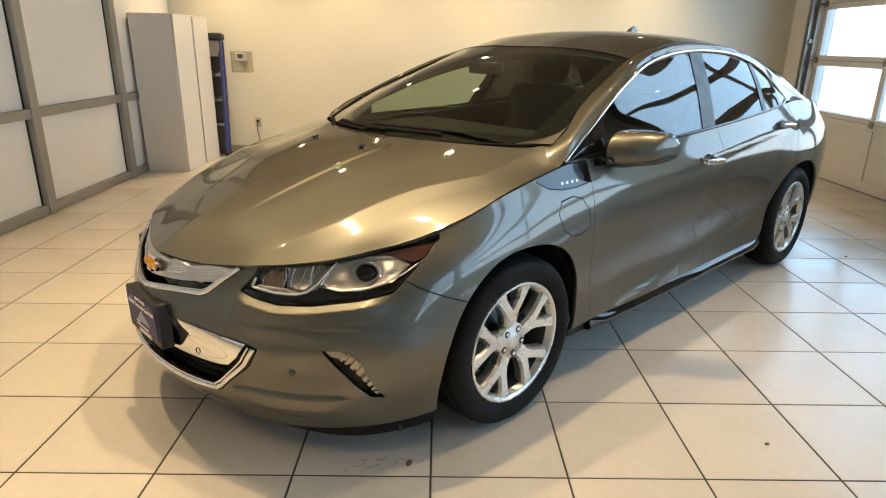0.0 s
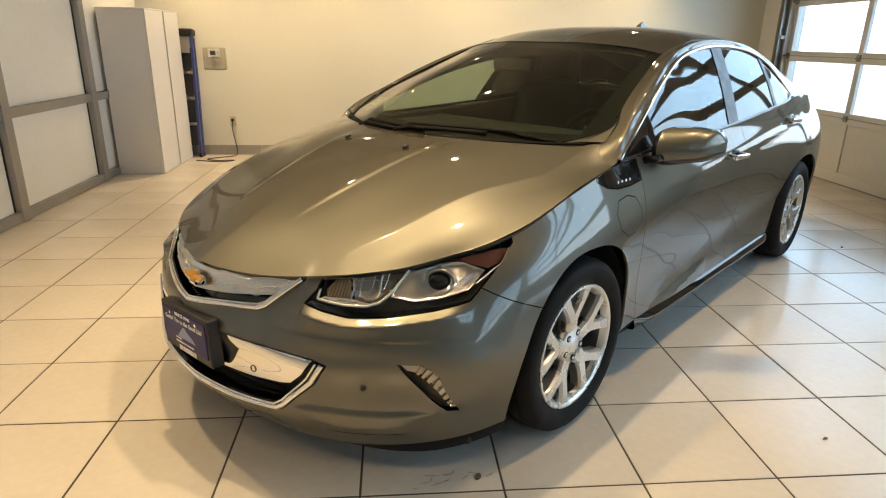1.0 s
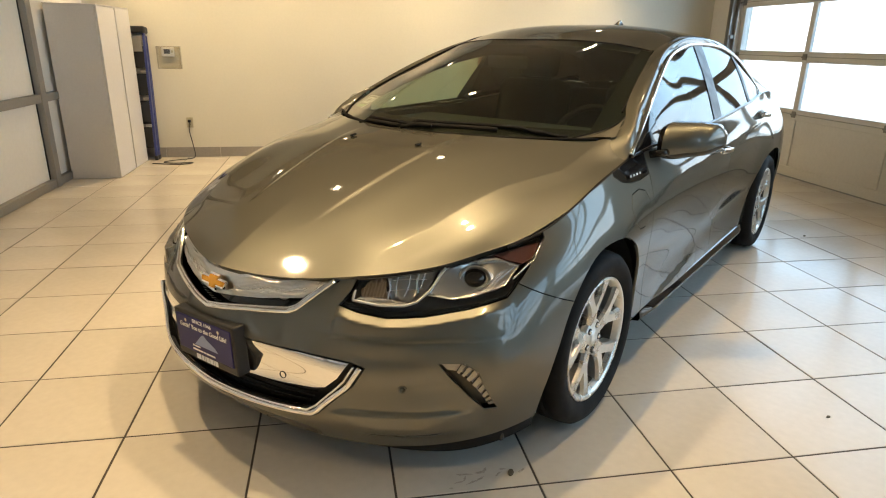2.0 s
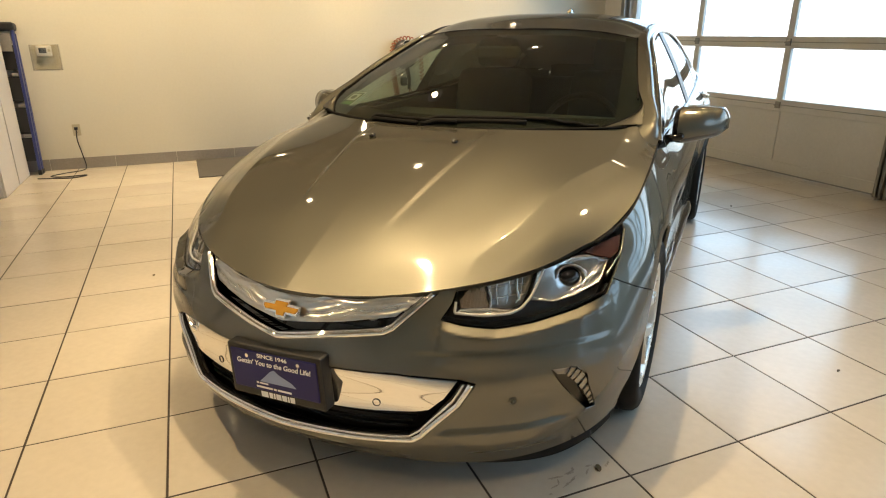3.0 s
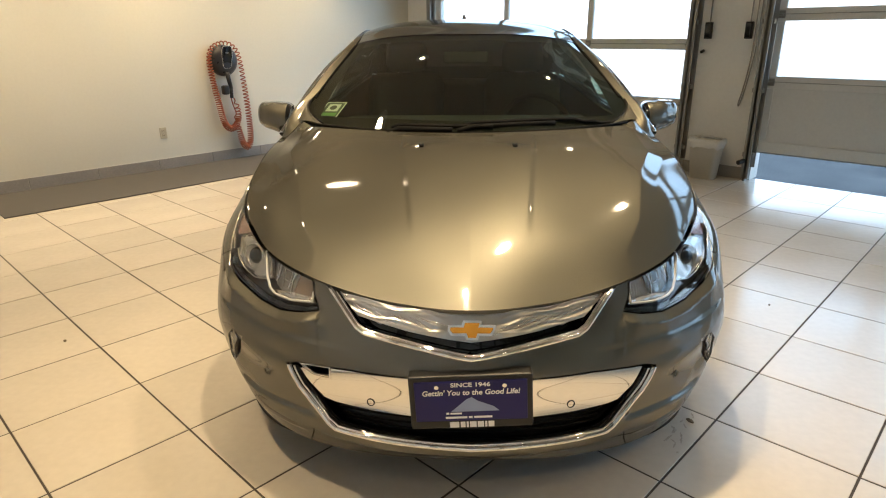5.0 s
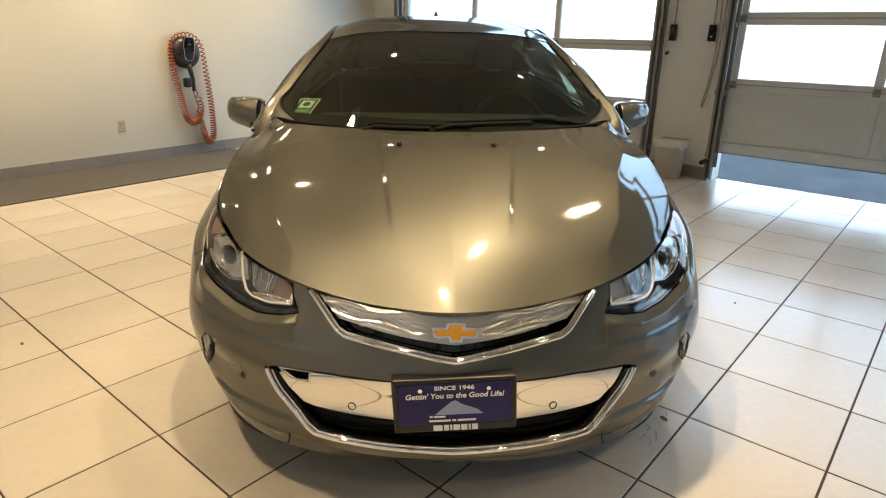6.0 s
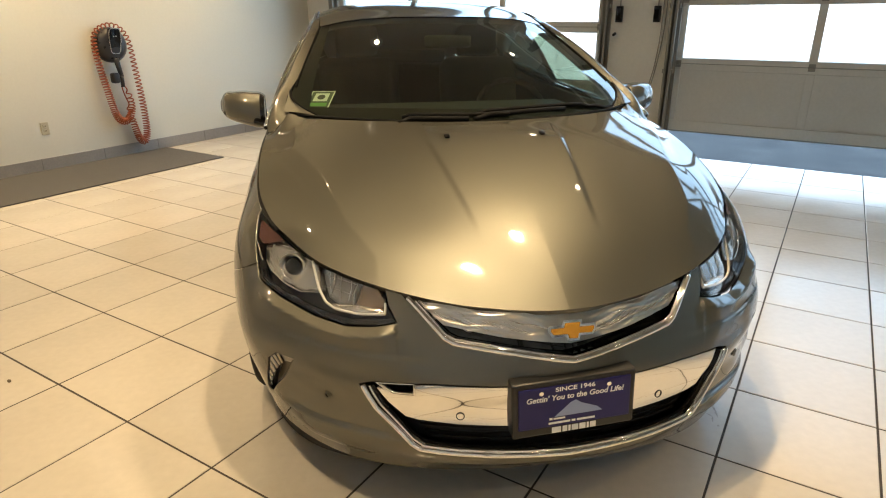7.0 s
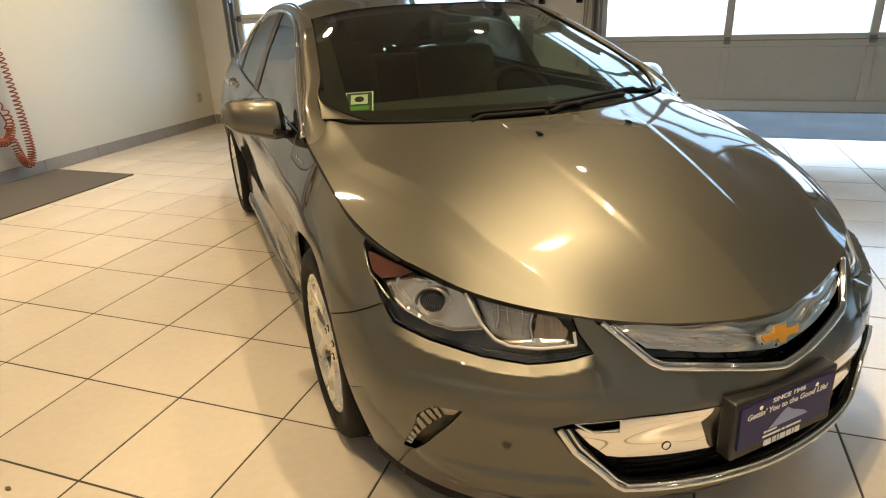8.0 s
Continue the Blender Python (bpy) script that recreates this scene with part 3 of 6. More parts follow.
# raised middle of the bonnet and the ridges that run out to the lamps
hx, hy = HG[..., 0], np.abs(HG[..., 1])
dome = np.interp(hx, (.15, .62), (.243, .180))
ridge = np.interp(hx, (.0, .226, .52, .66), (.70, .615, .538, .467))
fade = soft((.72 - hx) / .25) * soft((hx + .02) / .22)
HG[..., 2] += .0046 * fade * soft((dome + .010 - hy) / .020)
HG[..., 2] += .012 * soft((hx - .36) / .45) * (np.maximum(0, 1 - np.sqrt(hy ** 2 + .00001) / .62) ** 2 - .75 * soft((hx - .5) / .3)) * soft((.44 - hy) / .22)
HG[..., 2] += .0072 * soft((.80 - hx) / .25) * np.where(hy < ridge, np.clip(1 - (ridge - hy) / .20, 0, 1) ** 1.6, np.clip(1 - (hy - ridge) / .06, 0, 1) ** 1.4) * soft((hx + .35) / .2)
# the nose comes to a blunt point
HG[..., 0] += .012 * soft((hx - .66) / .2) * np.maximum(0, 1 - np.sqrt(hy ** 2 + .00001) / .30)
# its rear corners rise into the feet of the pillars
HG[..., 2] += .034 * np.exp(-((hx + .36) / .12) ** 2 - ((hy - .725) / .055) ** 2) * soft((.81 - hy) / .05)
HN = grid_normals(HG)
HN = HN if HN[..., 2].sum() > 0 else -HN
bonnet = sheet("bonnet", HG, PAINT, car, centre=True, N=HN)[0]
for name, E, d in (("bonnet_side_flange", HG[-1], (0, -.003, -.016)), ("bonnet_front_flange", HG[:, 0], (-.006, 0, -.014))):
    G = np.stack([E + np.array(d) * k for k in (0, .3, 1)])
    sheet(name, G, PAINT, car, up=(1, .6, 0))

# black strip laid in as the shade of the joint between bonnet and wing
xs = np.linspace(.41, -.40, 60)
E = np.array([[x, np.interp(-x, -SG[:, -1, 0], SG[:, -1, 1]) - .0045, np.interp(-x, -SG[:, -1, 0], SG[:, -1, 2]) - .0085] for x in xs])
for s in (1, -1):
    V, F = tube(E * (1, s, 1), .0062, 8)
    part("bonnet_gap_strip", mesh_of("bonnet_gap_strip", V, F, RUBBER, True), None, car)

# windscreen, roof, tailgate glass
WS = [
    [(.0, 0, 1.0), (-.33, 0, 1.155), (-.66, 0, 1.272), (-.955, 0, 1.352)],
    [(-.064, .3, 1.0), (-.382, .287, 1.158), (-.696, .274, 1.270), (-.972, .264, 1.349)],
    [(-.208, .56, .997), (-.492, .53, 1.132), (-.766, .498, 1.237), (-1.024, .466, 1.330)],
    [(-.335, .742, .995), (-.588, .70, 1.117), (-.842, .650, 1.217), (-1.090, .602, 1.304)],
]
sheet("windscreen", loft(WS, 40, 40), SCREEN, car, centre=True, up=(1, 0, 1))
ROOF = [
    [(-.962, 0, 1.357), (-1.4, 0, 1.433), (-1.8, 0, 1.443), (-2.2, 0, 1.421), (-2.6, 0, 1.36), (-3.1, 0, 1.228), (-3.5, 0, 1.075)],
    [(-.982, .264, 1.354), (-1.4, .28, 1.426), (-1.8, .28, 1.434), (-2.2, .27, 1.411), (-2.6, .265, 1.35), (-3.1, .26, 1.222), (-3.49, .24, 1.07)],
    [(-1.034, .466, 1.336), (-1.4, .47, 1.403), (-1.8, .47, 1.408), (-2.2, .455, 1.385), (-2.6, .45, 1.32), (-3.1, .445, 1.198), (-3.44, .41, 1.063)],
    [(-1.09, .602, 1.307), (-1.4, .586, 1.370), (-1.8, .58, 1.377), (-2.2, .565, 1.352), (-2.6, .568, 1.285), (-3.1, .578, 1.157), (-3.40, .54, 1.05)],
]
sheet("roof", loft(ROOF, 60, 40), PAINT, car, centre=True, up=(0, 0, 1))
# painted pillars between screen, roof and side glass
CANT = [(-.318, .812, .950), (-.6, .756, 1.091), (-.86, .698, 1.204), (-1.15, .638, 1.293), (-1.45, .613, 1.337), (-1.77, .61, 1.347), (-2.1, .622, 1.325), (-2.35, .655, 1.26), (-2.5, .70, 1.17), (-2.62, .75, 1.07)]
INNER = [(-.335, .745, .997), (-.588, .703, 1.119), (-.842, .653, 1.219), (-1.092, .605, 1.306), (-1.4, .588, 1.368), (-1.8, .582, 1.375), (-2.2, .567, 1.350), (-2.6, .57, 1.285), (-3.1, .58, 1.157), (-3.40, .542, 1.05)]
PIN = [(-.20, .655, .940)] + [(x, y - d, z + h) for (x, y, z), d, h in zip(INNER[:7], (.018, .024, .024, .018, .006, 0, 0), (.004, .010, .012, .010, .003, 0, 0))] + [(-2.42, .570, 1.315), (-2.66, .572, 1.271), (-2.88, .577, 1.216), (-3.12, .580, 1.151), (-3.40, .542, 1.05)]
POUT = [(-.25, .80, .905)] + CANT + [(-3.0, .755, 1.046), (-3.38, .678, 1.002)]
mid = [tuple((np.array(a) + np.array(b)) / 2 + np.array((0, .010, .015)) * (0 < k < 11)) for k, (a, b) in enumerate(zip(PIN, POUT))]
sheet("pillar", loft([PIN, mid, POUT], 70, 10, False), PAINT, car, up=(0, 1, 0.3))
# side glass
BELT = [(-.318, .812, .946), (-.6, .812, .962), (-.86, .812, .968), (-1.15, .815, .975), (-1.45, .812, .985), (-1.77, .808, 1.0), (-2.1, .80, 1.02), (-2.35, .79, 1.035), (-2.5, .78, 1.05), (-2.62, .752, 1.068)]
gmid = [tuple((np.array(a) + np.array(b)) / 2 + np.array((0, .009, .0))) for a, b in zip(BELT, CANT)]
GLAZING = loft([BELT, gmid, CANT], 120, 14, False)
gx = GLAZING[:, :, 0].mean(0)
cut = int(np.argmin(np.abs(gx + 1.55)))
sheet("front_side_window", GLAZING[:, : cut + 1], TINT, car, up=(0, 1, 0))
sheet("rear_side_window", GLAZING[:, cut:], REAR_TINT, car, up=(0, 1, 0))

def ring(points):
    """Outline points given as places on the body: the way round and the height of each."""
    out = []
    for x, y, z in points:
        d = ((SG[..., :2] - (x, y)) ** 2).sum(-1) + 4 * (SG[..., 2] - z) ** 2
        i = int(np.unravel_index(np.argmin(d), d.shape)[0])
        out.append((float(U[i]), z))
    return out


def top_line(u0, u1, n, drop=0.002):
    us = np.linspace(u0, u1, n)
    return [(float(u), float(np.interp(u, U, SG[:, -1, 2])) - drop) for u in us]


def low_line(u0, u1, n, rise=0.003):
    us = np.linspace(u0, u1, n)
    return [(float(u), float(np.interp(u, U, SG[:, 0, 2])) + rise) for u in us]


AX, RX, WR = -0.02, -2.72, 0.325
ARCH = 0.388


def arch(cx, a0, a1, n=22, r=ARCH):
    """Points round a wheel opening, a little squarer than a circle."""
    out = []
    for a in np.linspace(a0, a1, n):
        c, s = math.cos(radians(a)), math.sin(radians(a))
        out.append((cx - .008 + r * .968 * math.copysign(abs(c) ** .88, c), .315 + r * .978 * math.copysign(abs(s) ** .88, s)))
    return flank(out)


SEAM_A = 41.0
HL_LOW = ring([(.44, .803, .668), (.485, .795, .634), (.573, .735, .610), (.675, .648, .592), (.745, .565, .588), (.79, .487, .60), (.808, .43, .614)])
HL_IN = ring([(.776, .45, .652), (.755, .461, .684)])
HL_OUT = ring([(.297, .80, .775), (.365, .807, .723)])
U_HLR = HL_OUT[0][0]
GRILLE = front([(.411, .676), (.388, .654), (.318, .584), (.296, .572), (.151, .557)]) + [(0.0, .536)]
LOWER = [(0.0, .480)] + front([(.158, .479), (.342, .477), (.44, .469), (.50, .462), (.539, .449), (.505, .382), (.41, .283), (.395, .274), (.284, .271), (.154, .266)]) + [(0.0, .258)]
FOG = ring([(.694, .708, .470), (.634, .762, .466), (.60, .786, .430), (.517, .80, .283), (.560, .782, .292), (.627, .756, .365)])
BUMP_END = flank([(AX + .352, .17)])[0][0]


def nose_relief(V):
    """Shelf under the lamps, hollow beside the lower grille and the sharp ledge at its foot."""
    u, z = V[:, 0], V[:, 1]
    lamp = np.array(sorted(HL_LOW))
    zl = np.interp(u, lamp[:, 0], lamp[:, 1], left=.60, right=.66)
    d = zl - z
    near = soft((u - .40) / .08) * soft((.98 - u) / .14)
    out = near * .024 * np.where(d < .025, np.clip(d / .025, 0, 1), np.clip(1 - (d - .025) / .09, 0, 1) ** 1.6)
    band = soft((u - .30) / .2) * soft((1.0 - u) / .2)
    crease = .528 + .02 * np.abs(u - .62)
    out += band * .006 * soft((crease + .006 - z) / .014) * soft((z - .462) / .05)
    pod = soft((u - .47) / .06) * soft((.90 - u) / .10)
    out -= .013 * pod * soft((z - .286) / .016) * soft((.468 - z) / .15)
    foot = soft((u - .52) / .10) * soft((.86 - u) / .14)
    out += .007 * foot * soft((.283 - z) / .04) * soft((z - .205) / .018)
    return out


# front bumper
outline = LOWER + [(u, z + .012 * float(soft((u - .55) / .4))) for u, z in low_line(0.0, BUMP_END, 40)] + arch(AX, -19, SEAM_A, 16) + HL_LOW + HL_IN + top_line(HL_IN[-1][0], GRILLE[0][0], 6) + GRILLE
bumper = skin("front_bumper", outline, [FOG], PAINT, car, step=0.0075, push=nose_relief, centre=True)[0]
# black lip below the bumper's corners
us = np.linspace(.46, BUMP_END - .004, 30)
P, N = on_side(us, [float(np.interp(u, U, SG[:, 0, 2])) + .004 + .012 * float(soft((u - .55) / .4)) for u in us])
deep = .012 + .040 * soft((us - .5) / .4)
G = np.stack([P - N * .006, P - N * .012 - np.c_[0 * us, 0 * us, deep * .9], P - N * .03 - np.c_[0 * us, 0 * us, deep]])
sheet("lower_lip", G, RUBBER, car, "black plastic lip under the bumper", up=(1, .6, 0))
# wings, with the charging flap on the left one
TRIM_BLACK = flank([(-.145, .896), (-.20, .868), (-.27, .855), (-.36, .853), (-.455, .862)])
FLAP = flank([(-.328, .827), (-.385, .812), (-.418, .765), (-.419, .70), (-.365, .676), (-.30, .678), (-.24, .715), (-.224, .775), (-.255, .818)])
D_FRONT = flank([(-.462, .86), (-.445, .70), (-.475, .50), (-.53, .252)])
SILL_F = flank([(-.42, .248), (-.39, .245)])
wing = top_line(U_HLR, TRIM_BLACK[0][0], 14) + TRIM_BLACK + D_FRONT + SILL_F + arch(AX, 180 + 8, SEAM_A, 26) + [HL_LOW[0]] + HL_OUT[::-1]
skin("front_wing", wing, [FLAP], PAINT, car, sides=(1,))
skin("front_wing", wing, [], PAINT, car, sides=(-1,))
skin("charging_flap", FLAP, [], PAINT, car, sides=(1,), gap=0.0045, step=0.02, label="painted flap over the charging port")
corner = top_line(TRIM_BLACK[0][0], flank([(-.46, .9)])[0][0], 8) + TRIM_BLACK[::-1]
skin("corner_trim", corner, [], GLOSS_BLACK, car, label="gloss black trim with silver lettering")

# doors and rear quarter
D_SPLIT = flank([(-1.575, .965), (-1.60, .80), (-1.60, .50), (-1.56, .252)])
D_REAR = flank([(-2.60, 1.0), (-2.655, .92), (-2.62, .80), (-2.50, .66)])
U_A, U_B, U_C = flank([(-.46, .9)])[0][0], flank([(-1.57, .95)])[0][0], flank([(-2.58, 1.0)])[0][0]


U_S = [flank([q])[0][0] for q in ((-.66, .26), (-1.30, .36))]


def flank_relief(V):
    """Shoulder crease through the handles and the hollow above the sill."""
    u, z = V[:, 0], V[:, 1]
    line = np.interp(u, (U_A, U_B, U_C), (.80, .86, .92))
    foot = np.interp(u, (U_A, U_B, U_C), (.36, .40, .44))
    on = soft((u - U_A) / .4) * soft((U_C + .05 - u) / .35)
    t = np.clip((u - U_S[0]) / (U_S[1] - U_S[0]), 0, 1)
    scoop = .012 * np.sin(math.pi * t) * soft((.274 + .085 * t - z) / .026)
    return scoop + on * (.006 * np.where(z > line, np.exp(-((z - line) / .06) ** 2), np.exp(-((z - line) / .022) ** 2)) - .007 * np.exp(-((z - foot - .02) / .08) ** 2))


front_doors = skin("front_door", top_line(U_A + .004, U_B, 20) + D_SPLIT + flank([(-1.0, .252)]) + D_FRONT[::-1], [], PAINT, car, step=0.018, push=flank_relief)
rear_doors = skin("rear_door", top_line(U_B, U_C, 20) + D_REAR + arch(RX, 58, -9, 16) + flank([(-2.30, .252), (-2.0, .252)]) + D_SPLIT[::-1], [], PAINT, car, step=0.018, push=flank_relief)
skin("rear_quarter", top_line(U_C, float(U[-1]) * .93, 24) + low_line(float(U[-1]) * .93, flank([(-3.12, .25)])[0][0], 12) + arch(RX, 189, 58, 26) + D_REAR[::-1], [], PAINT, car, step=0.022)
skin("rear_bumper", top_line(float(U[-1]) * .93, float(U[-1]), 8) + low_line(float(U[-1]), float(U[-1]) * .93, 8), [], PAINT, car, step=0.03)
xs = np.linspace(-.54, -2.35, 40)
wide = soft((-.54 - xs) / .16) * soft((xs + 2.35) / .12)
G = np.array([[(x, y0 + dy * (.35 + .65 * w), z) for x, w in zip(xs, wide)] for y0, dy, z in ((.84, .0, .256), (.845, .010, .248), (.848, .020, .221), (.848, .022, .212), (.845, .016, .200), (.80, .0, .192))])
sheet("side_skirt", G, GLOSS_BLACK, car, "gloss black side skirt", up=(0, 1, .3))


def door_handle(x, z, doors):
    P, N = on_side(*[np.array([q]) for q in flank([(x, z)])[0]])
    for s in (1, -1):
        p = P[0] * (1, s, 1)
        bm = box(-.095, .095, -.008, .008, -.013, .013, .006)
        bmesh.ops.translate(bm, verts=bm.verts, vec=(0, .036, .0))
        for q in (-.08, .08):
            box(q - .016, q + .016, -.01, .034, -.012, .012, .004, bm)
        door = doors[0 if s > 0 else 1]
        ob = part("door_handle", bm, CHROME, door, "chrome door handle", True)
        ob.matrix_basis = pose(*p, -8 * s, -4, 0 if s > 0 else 180)
        cup = bmesh.new()
        bmesh.ops.create_uvsphere(cup, u_segments=20, v_segments=12, radius=1, matrix=Matrix.Diagonal((.06, .006, .03, 1)))
        ob = part("handle_cup", cup, GLOSS_BLACK, door, "", True)
        ob.matrix_basis = pose(*p, -8 * s, -4, 0)


door_handle(-1.42, .845, front_doors)
door_handle(-2.44, .94, rear_doors)

# dark shell behind the gaps, and wheel wells
shell = top_line(U_HLR + .02, float(U[-1]) * .99, 60, .004) + low_line(float(U[-1]) * .99, U_HLR + .02, 60, .01)
skin("inner_body", shell, [arch(AX, 0, 360, 30, .43)[:-1], arch(RX, 0, 360, 30, .43)[:-1]], TRIM, car, lift=-0.03, step=0.035)
for cx in (AX, RX):
    G = np.array([[(cx + ARCH * math.cos(a) * 1.03, y, .315 + ARCH * math.sin(a) * 1.03) for y in np.linspace(.40, .80 + .055 * min(1, max(0, math.sin(a) * 2.5)), 5)] for a in np.linspace(-.40, math.pi + .40, 40)])
    sheet("arch_liner", G, BLACK, car, up=(0, 0, -1))
part("underbody", box(-3.3, .42, -.70, .70, .18, .21, .01), BLACK, car)
part("underbody", box(.40, .80, -.46, .46, .20, .23, .01), BLACK, car)
for s in (1, -1):
    part("air_deflector", box(.37, .46, s * .68 - .11, s * .68 + .11, .112, .21, .010), BLACK, car)
part("underbody", box(-.75, .30, -.45, .45, .19, .75, .03), TRIM, car, "black engine bay")

# ---- upper grille ----
grille = new("upper_grille")
grille.parent = car
G_IN = front([(.377, .668), (.312, .600), (.290, .590), (.151, .575)]) + [(0.0, .554)]
skin("surround_base", GRILLE + G_IN[::-1], [], GLOSS_BLACK, grille, lift=0.0, depth=0.02, step=0.01, centre=True)


def bar(outer, inner, share, r, parent, label, lift=0.002):
    """A rounded bright bar that runs round both sides between two lines on the body."""
    A = np.array([(ua + (ub - ua) * share, za + (zb - za) * share) for (ua, za), (ub, zb) in zip(outer, inner)])
    k = np.linspace(0, len(A) - 1, 16 * len(A))
    P, N = on_side(np.interp(k, range(len(A)), A[:, 0]), np.interp(k, range(len(A)), A[:, 1]), lift)
    V, F = tube(np.r_[P, P[-2::-1] * FLIP], r, 10)
    return part("surround", mesh_of("surround", V, F, CHROME, True), None, parent, label)


G_OUT5 = [GRILLE[0], GRILLE[2], GRILLE[3], GRILLE[4], GRILLE[5]]
bar(G_OUT5, G_IN, .38, .0085, grille, "chrome V-shaped grille surround")
bar(G_OUT5, G_IN, .92, .0028, grille, "thin inner chrome line")
PLATE_LOW = front([(.378, .666), (.318, .617), (.182, .598)]) + [(0.0, .582)]


PLATE_SILVER = material("bright_silver", (0.62, 0.61, 0.59), 0.28, 1.0)


def ripples(V):
    u, z = V[:, 0], V[:, 1]
    r = np.zeros(len(u))
    for k, (z0, tilt, ph) in enumerate(((.596, .09, 0.2), (.608, .12, 1.3), (.620, .13, 2.1), (.632, .12, 2.9), (.643, .11, 4.0), (.655, .10, 5.2))):
        line = z0 + tilt * u * .55 + .0045 * np.sin(u * 34 + ph) + .004 * np.sin(u * 13 + 2 * ph)
        on = soft((u - .05) / .06) * soft((.40 - u) / .05)
        r += on * (.0042 * np.exp(-(np.maximum(z - line, 0) / .0025) ** 2 - (np.minimum(z - line, 0) / .008) ** 2))
    return r


skin("grille_plate", top_line(0.0, PLATE_LOW[0][0], 24, .0025) + PLATE_LOW, [], PLATE_SILVER, grille, lift=-0.009, step=0.0038, push=ripples, centre=True, label="silver plate with wavy raised lines")
low_edge = np.array(sorted(PLATE_LOW))
random.seed(23)
for s in (1, -1):
    for q in range(13):
        u1 = .05 + .025 * q + random.uniform(-.01, .01)
        uu = np.linspace(u1, min(u1 + random.uniform(.07, .16), .40), 26)
        top = np.interp(uu, U, SG[:, -1, 2]) - .008
        low_z = np.interp(uu, low_edge[:, 0], low_edge[:, 1]) + .006
        f = random.uniform(.45, .95) - (uu - u1) * random.uniform(2.5, 4.5) + .05 * np.sin(uu * 55 + q)
        ok = (f > .06) & (f < .94)
        if ok.sum() < 8:
            continue
        z = (top + (low_z - top) * f)[ok]
        P, N = on_side(uu[ok], z, -0.0065)
        V, F = tube(P * (1, s, 1), .0013, 6)
        part("raised_line", mesh_of("raised_line", V, F, CHROME, True), None, grille)
skin("grille_gap", top_line(0.0, G_IN[0][0], 24, .008) + G_IN, [], GLOSS_BLACK, grille, lift=-0.045, depth=-0.04, step=0.02, centre=True)

# emblem: plain gold bar with a crossing block, chrome rim
def emblem_mesh(grow, thick, bevel=.0022):
    w, a, h, b = .070 + grow, .026 + grow, .012 + grow, .026 + grow
    k = .010
    outline = [(-w + k, -h), (-a + k, -h), (-a + 1.4 * k, -b), (a - k, -b), (a - .6 * k, -h), (w - k, -h), (w, 0), (w + .2 * k, h), (a, h), (a + .4 * k, b), (-a + k * .5, b), (-a, h), (-w - .2 * k + .4 * k, h), (-w, 0)]
    bm = bmesh.new()
    f = bm.faces.new([bm.verts.new((0, x, z)) for x, z in outline])
    g = bmesh.ops.extrude_face_region(bm, geom=[f])
    bmesh.ops.translate(bm, verts=[v for v in g["geom"] if isinstance(v, bmesh.types.BMVert)], vec=(thick, 0, 0))
    bmesh.ops.recalc_face_normals(bm, faces=bm.faces)
    bmesh.ops.bevel(bm, geom=[e for e in bm.edges if all(v.co.x > thick * .9 for v in e.verts)], offset=bevel, segments=2, affect="EDGES")
    return bm


GOLD = material("gold_emblem", (0.78, 0.38, 0.05), 0.24, 0.45)
em = part("emblem", emblem_mesh(.0030, .007, .001), GLOSS_BLACK, car, "gold emblem with a chrome rim")
em.matrix_basis = pose(.925, 0, .612, 0, -24, 0) @ Matrix.Diagonal((1, .84, .84, 1))
part("emblem_rim", emblem_mesh(.0046, .0125, .0025), CHROME, em)
part("emblem_face", emblem_mesh(.0018, .0160, .0045), GOLD, em)

# ---- lower grille ----
low = new("lower_grille")
low.parent = car
L_IN = front([(.503, .452), (.478, .405), (.405, .318), (.375, .297), (.284, .293), (.154, .290)]) + [(0.0, .286)]
L_OUT = front([(.539, .449), (.505, .382), (.41, .283), (.395, .274), (.284, .271), (.154, .266)]) + [(0.0, .258)]
skin("surround_base", L_OUT + L_IN[::-1], [], GLOSS_BLACK, low, lift=0.0, depth=0.02, step=0.01, centre=True)
L_OUT7 = [L_OUT[0], L_OUT[1], L_OUT[2], L_OUT[3], L_OUT[4], L_OUT[5], L_OUT[6]]
bar(L_OUT7, L_IN, .34, .0088, low, "chrome lower grille surround")
bar(L_OUT7, L_IN, .80, .0035, low, "thin inner chrome line")
NOTCH = front([(.492, .459), (.402, .468), (.402, .437), (.455, .437)])
L_PL = [(0.0, .476)] + front([(.158, .475), (.342, .473), (.44, .465), (.497, .458), (.464, .402), (.425, .366), (.39, .359), (.282, .352), (.16, .350)]) + [(0.0, .348)]
L_PR = [(0.0, .476)] + front([(.158, .475), (.342, .473), (.400, .469), (.400, .434), (.455, .434), (.49, .448), (.497, .445), (.464, .402), (.425, .366), (.39, .359), (.282, .352), (.16, .350)]) + [(0.0, .348)]


def wrinkle(V):
    u, z = V[:, 0], V[:, 1]
    return .0008 * np.sin(z * 55 + u * 8)


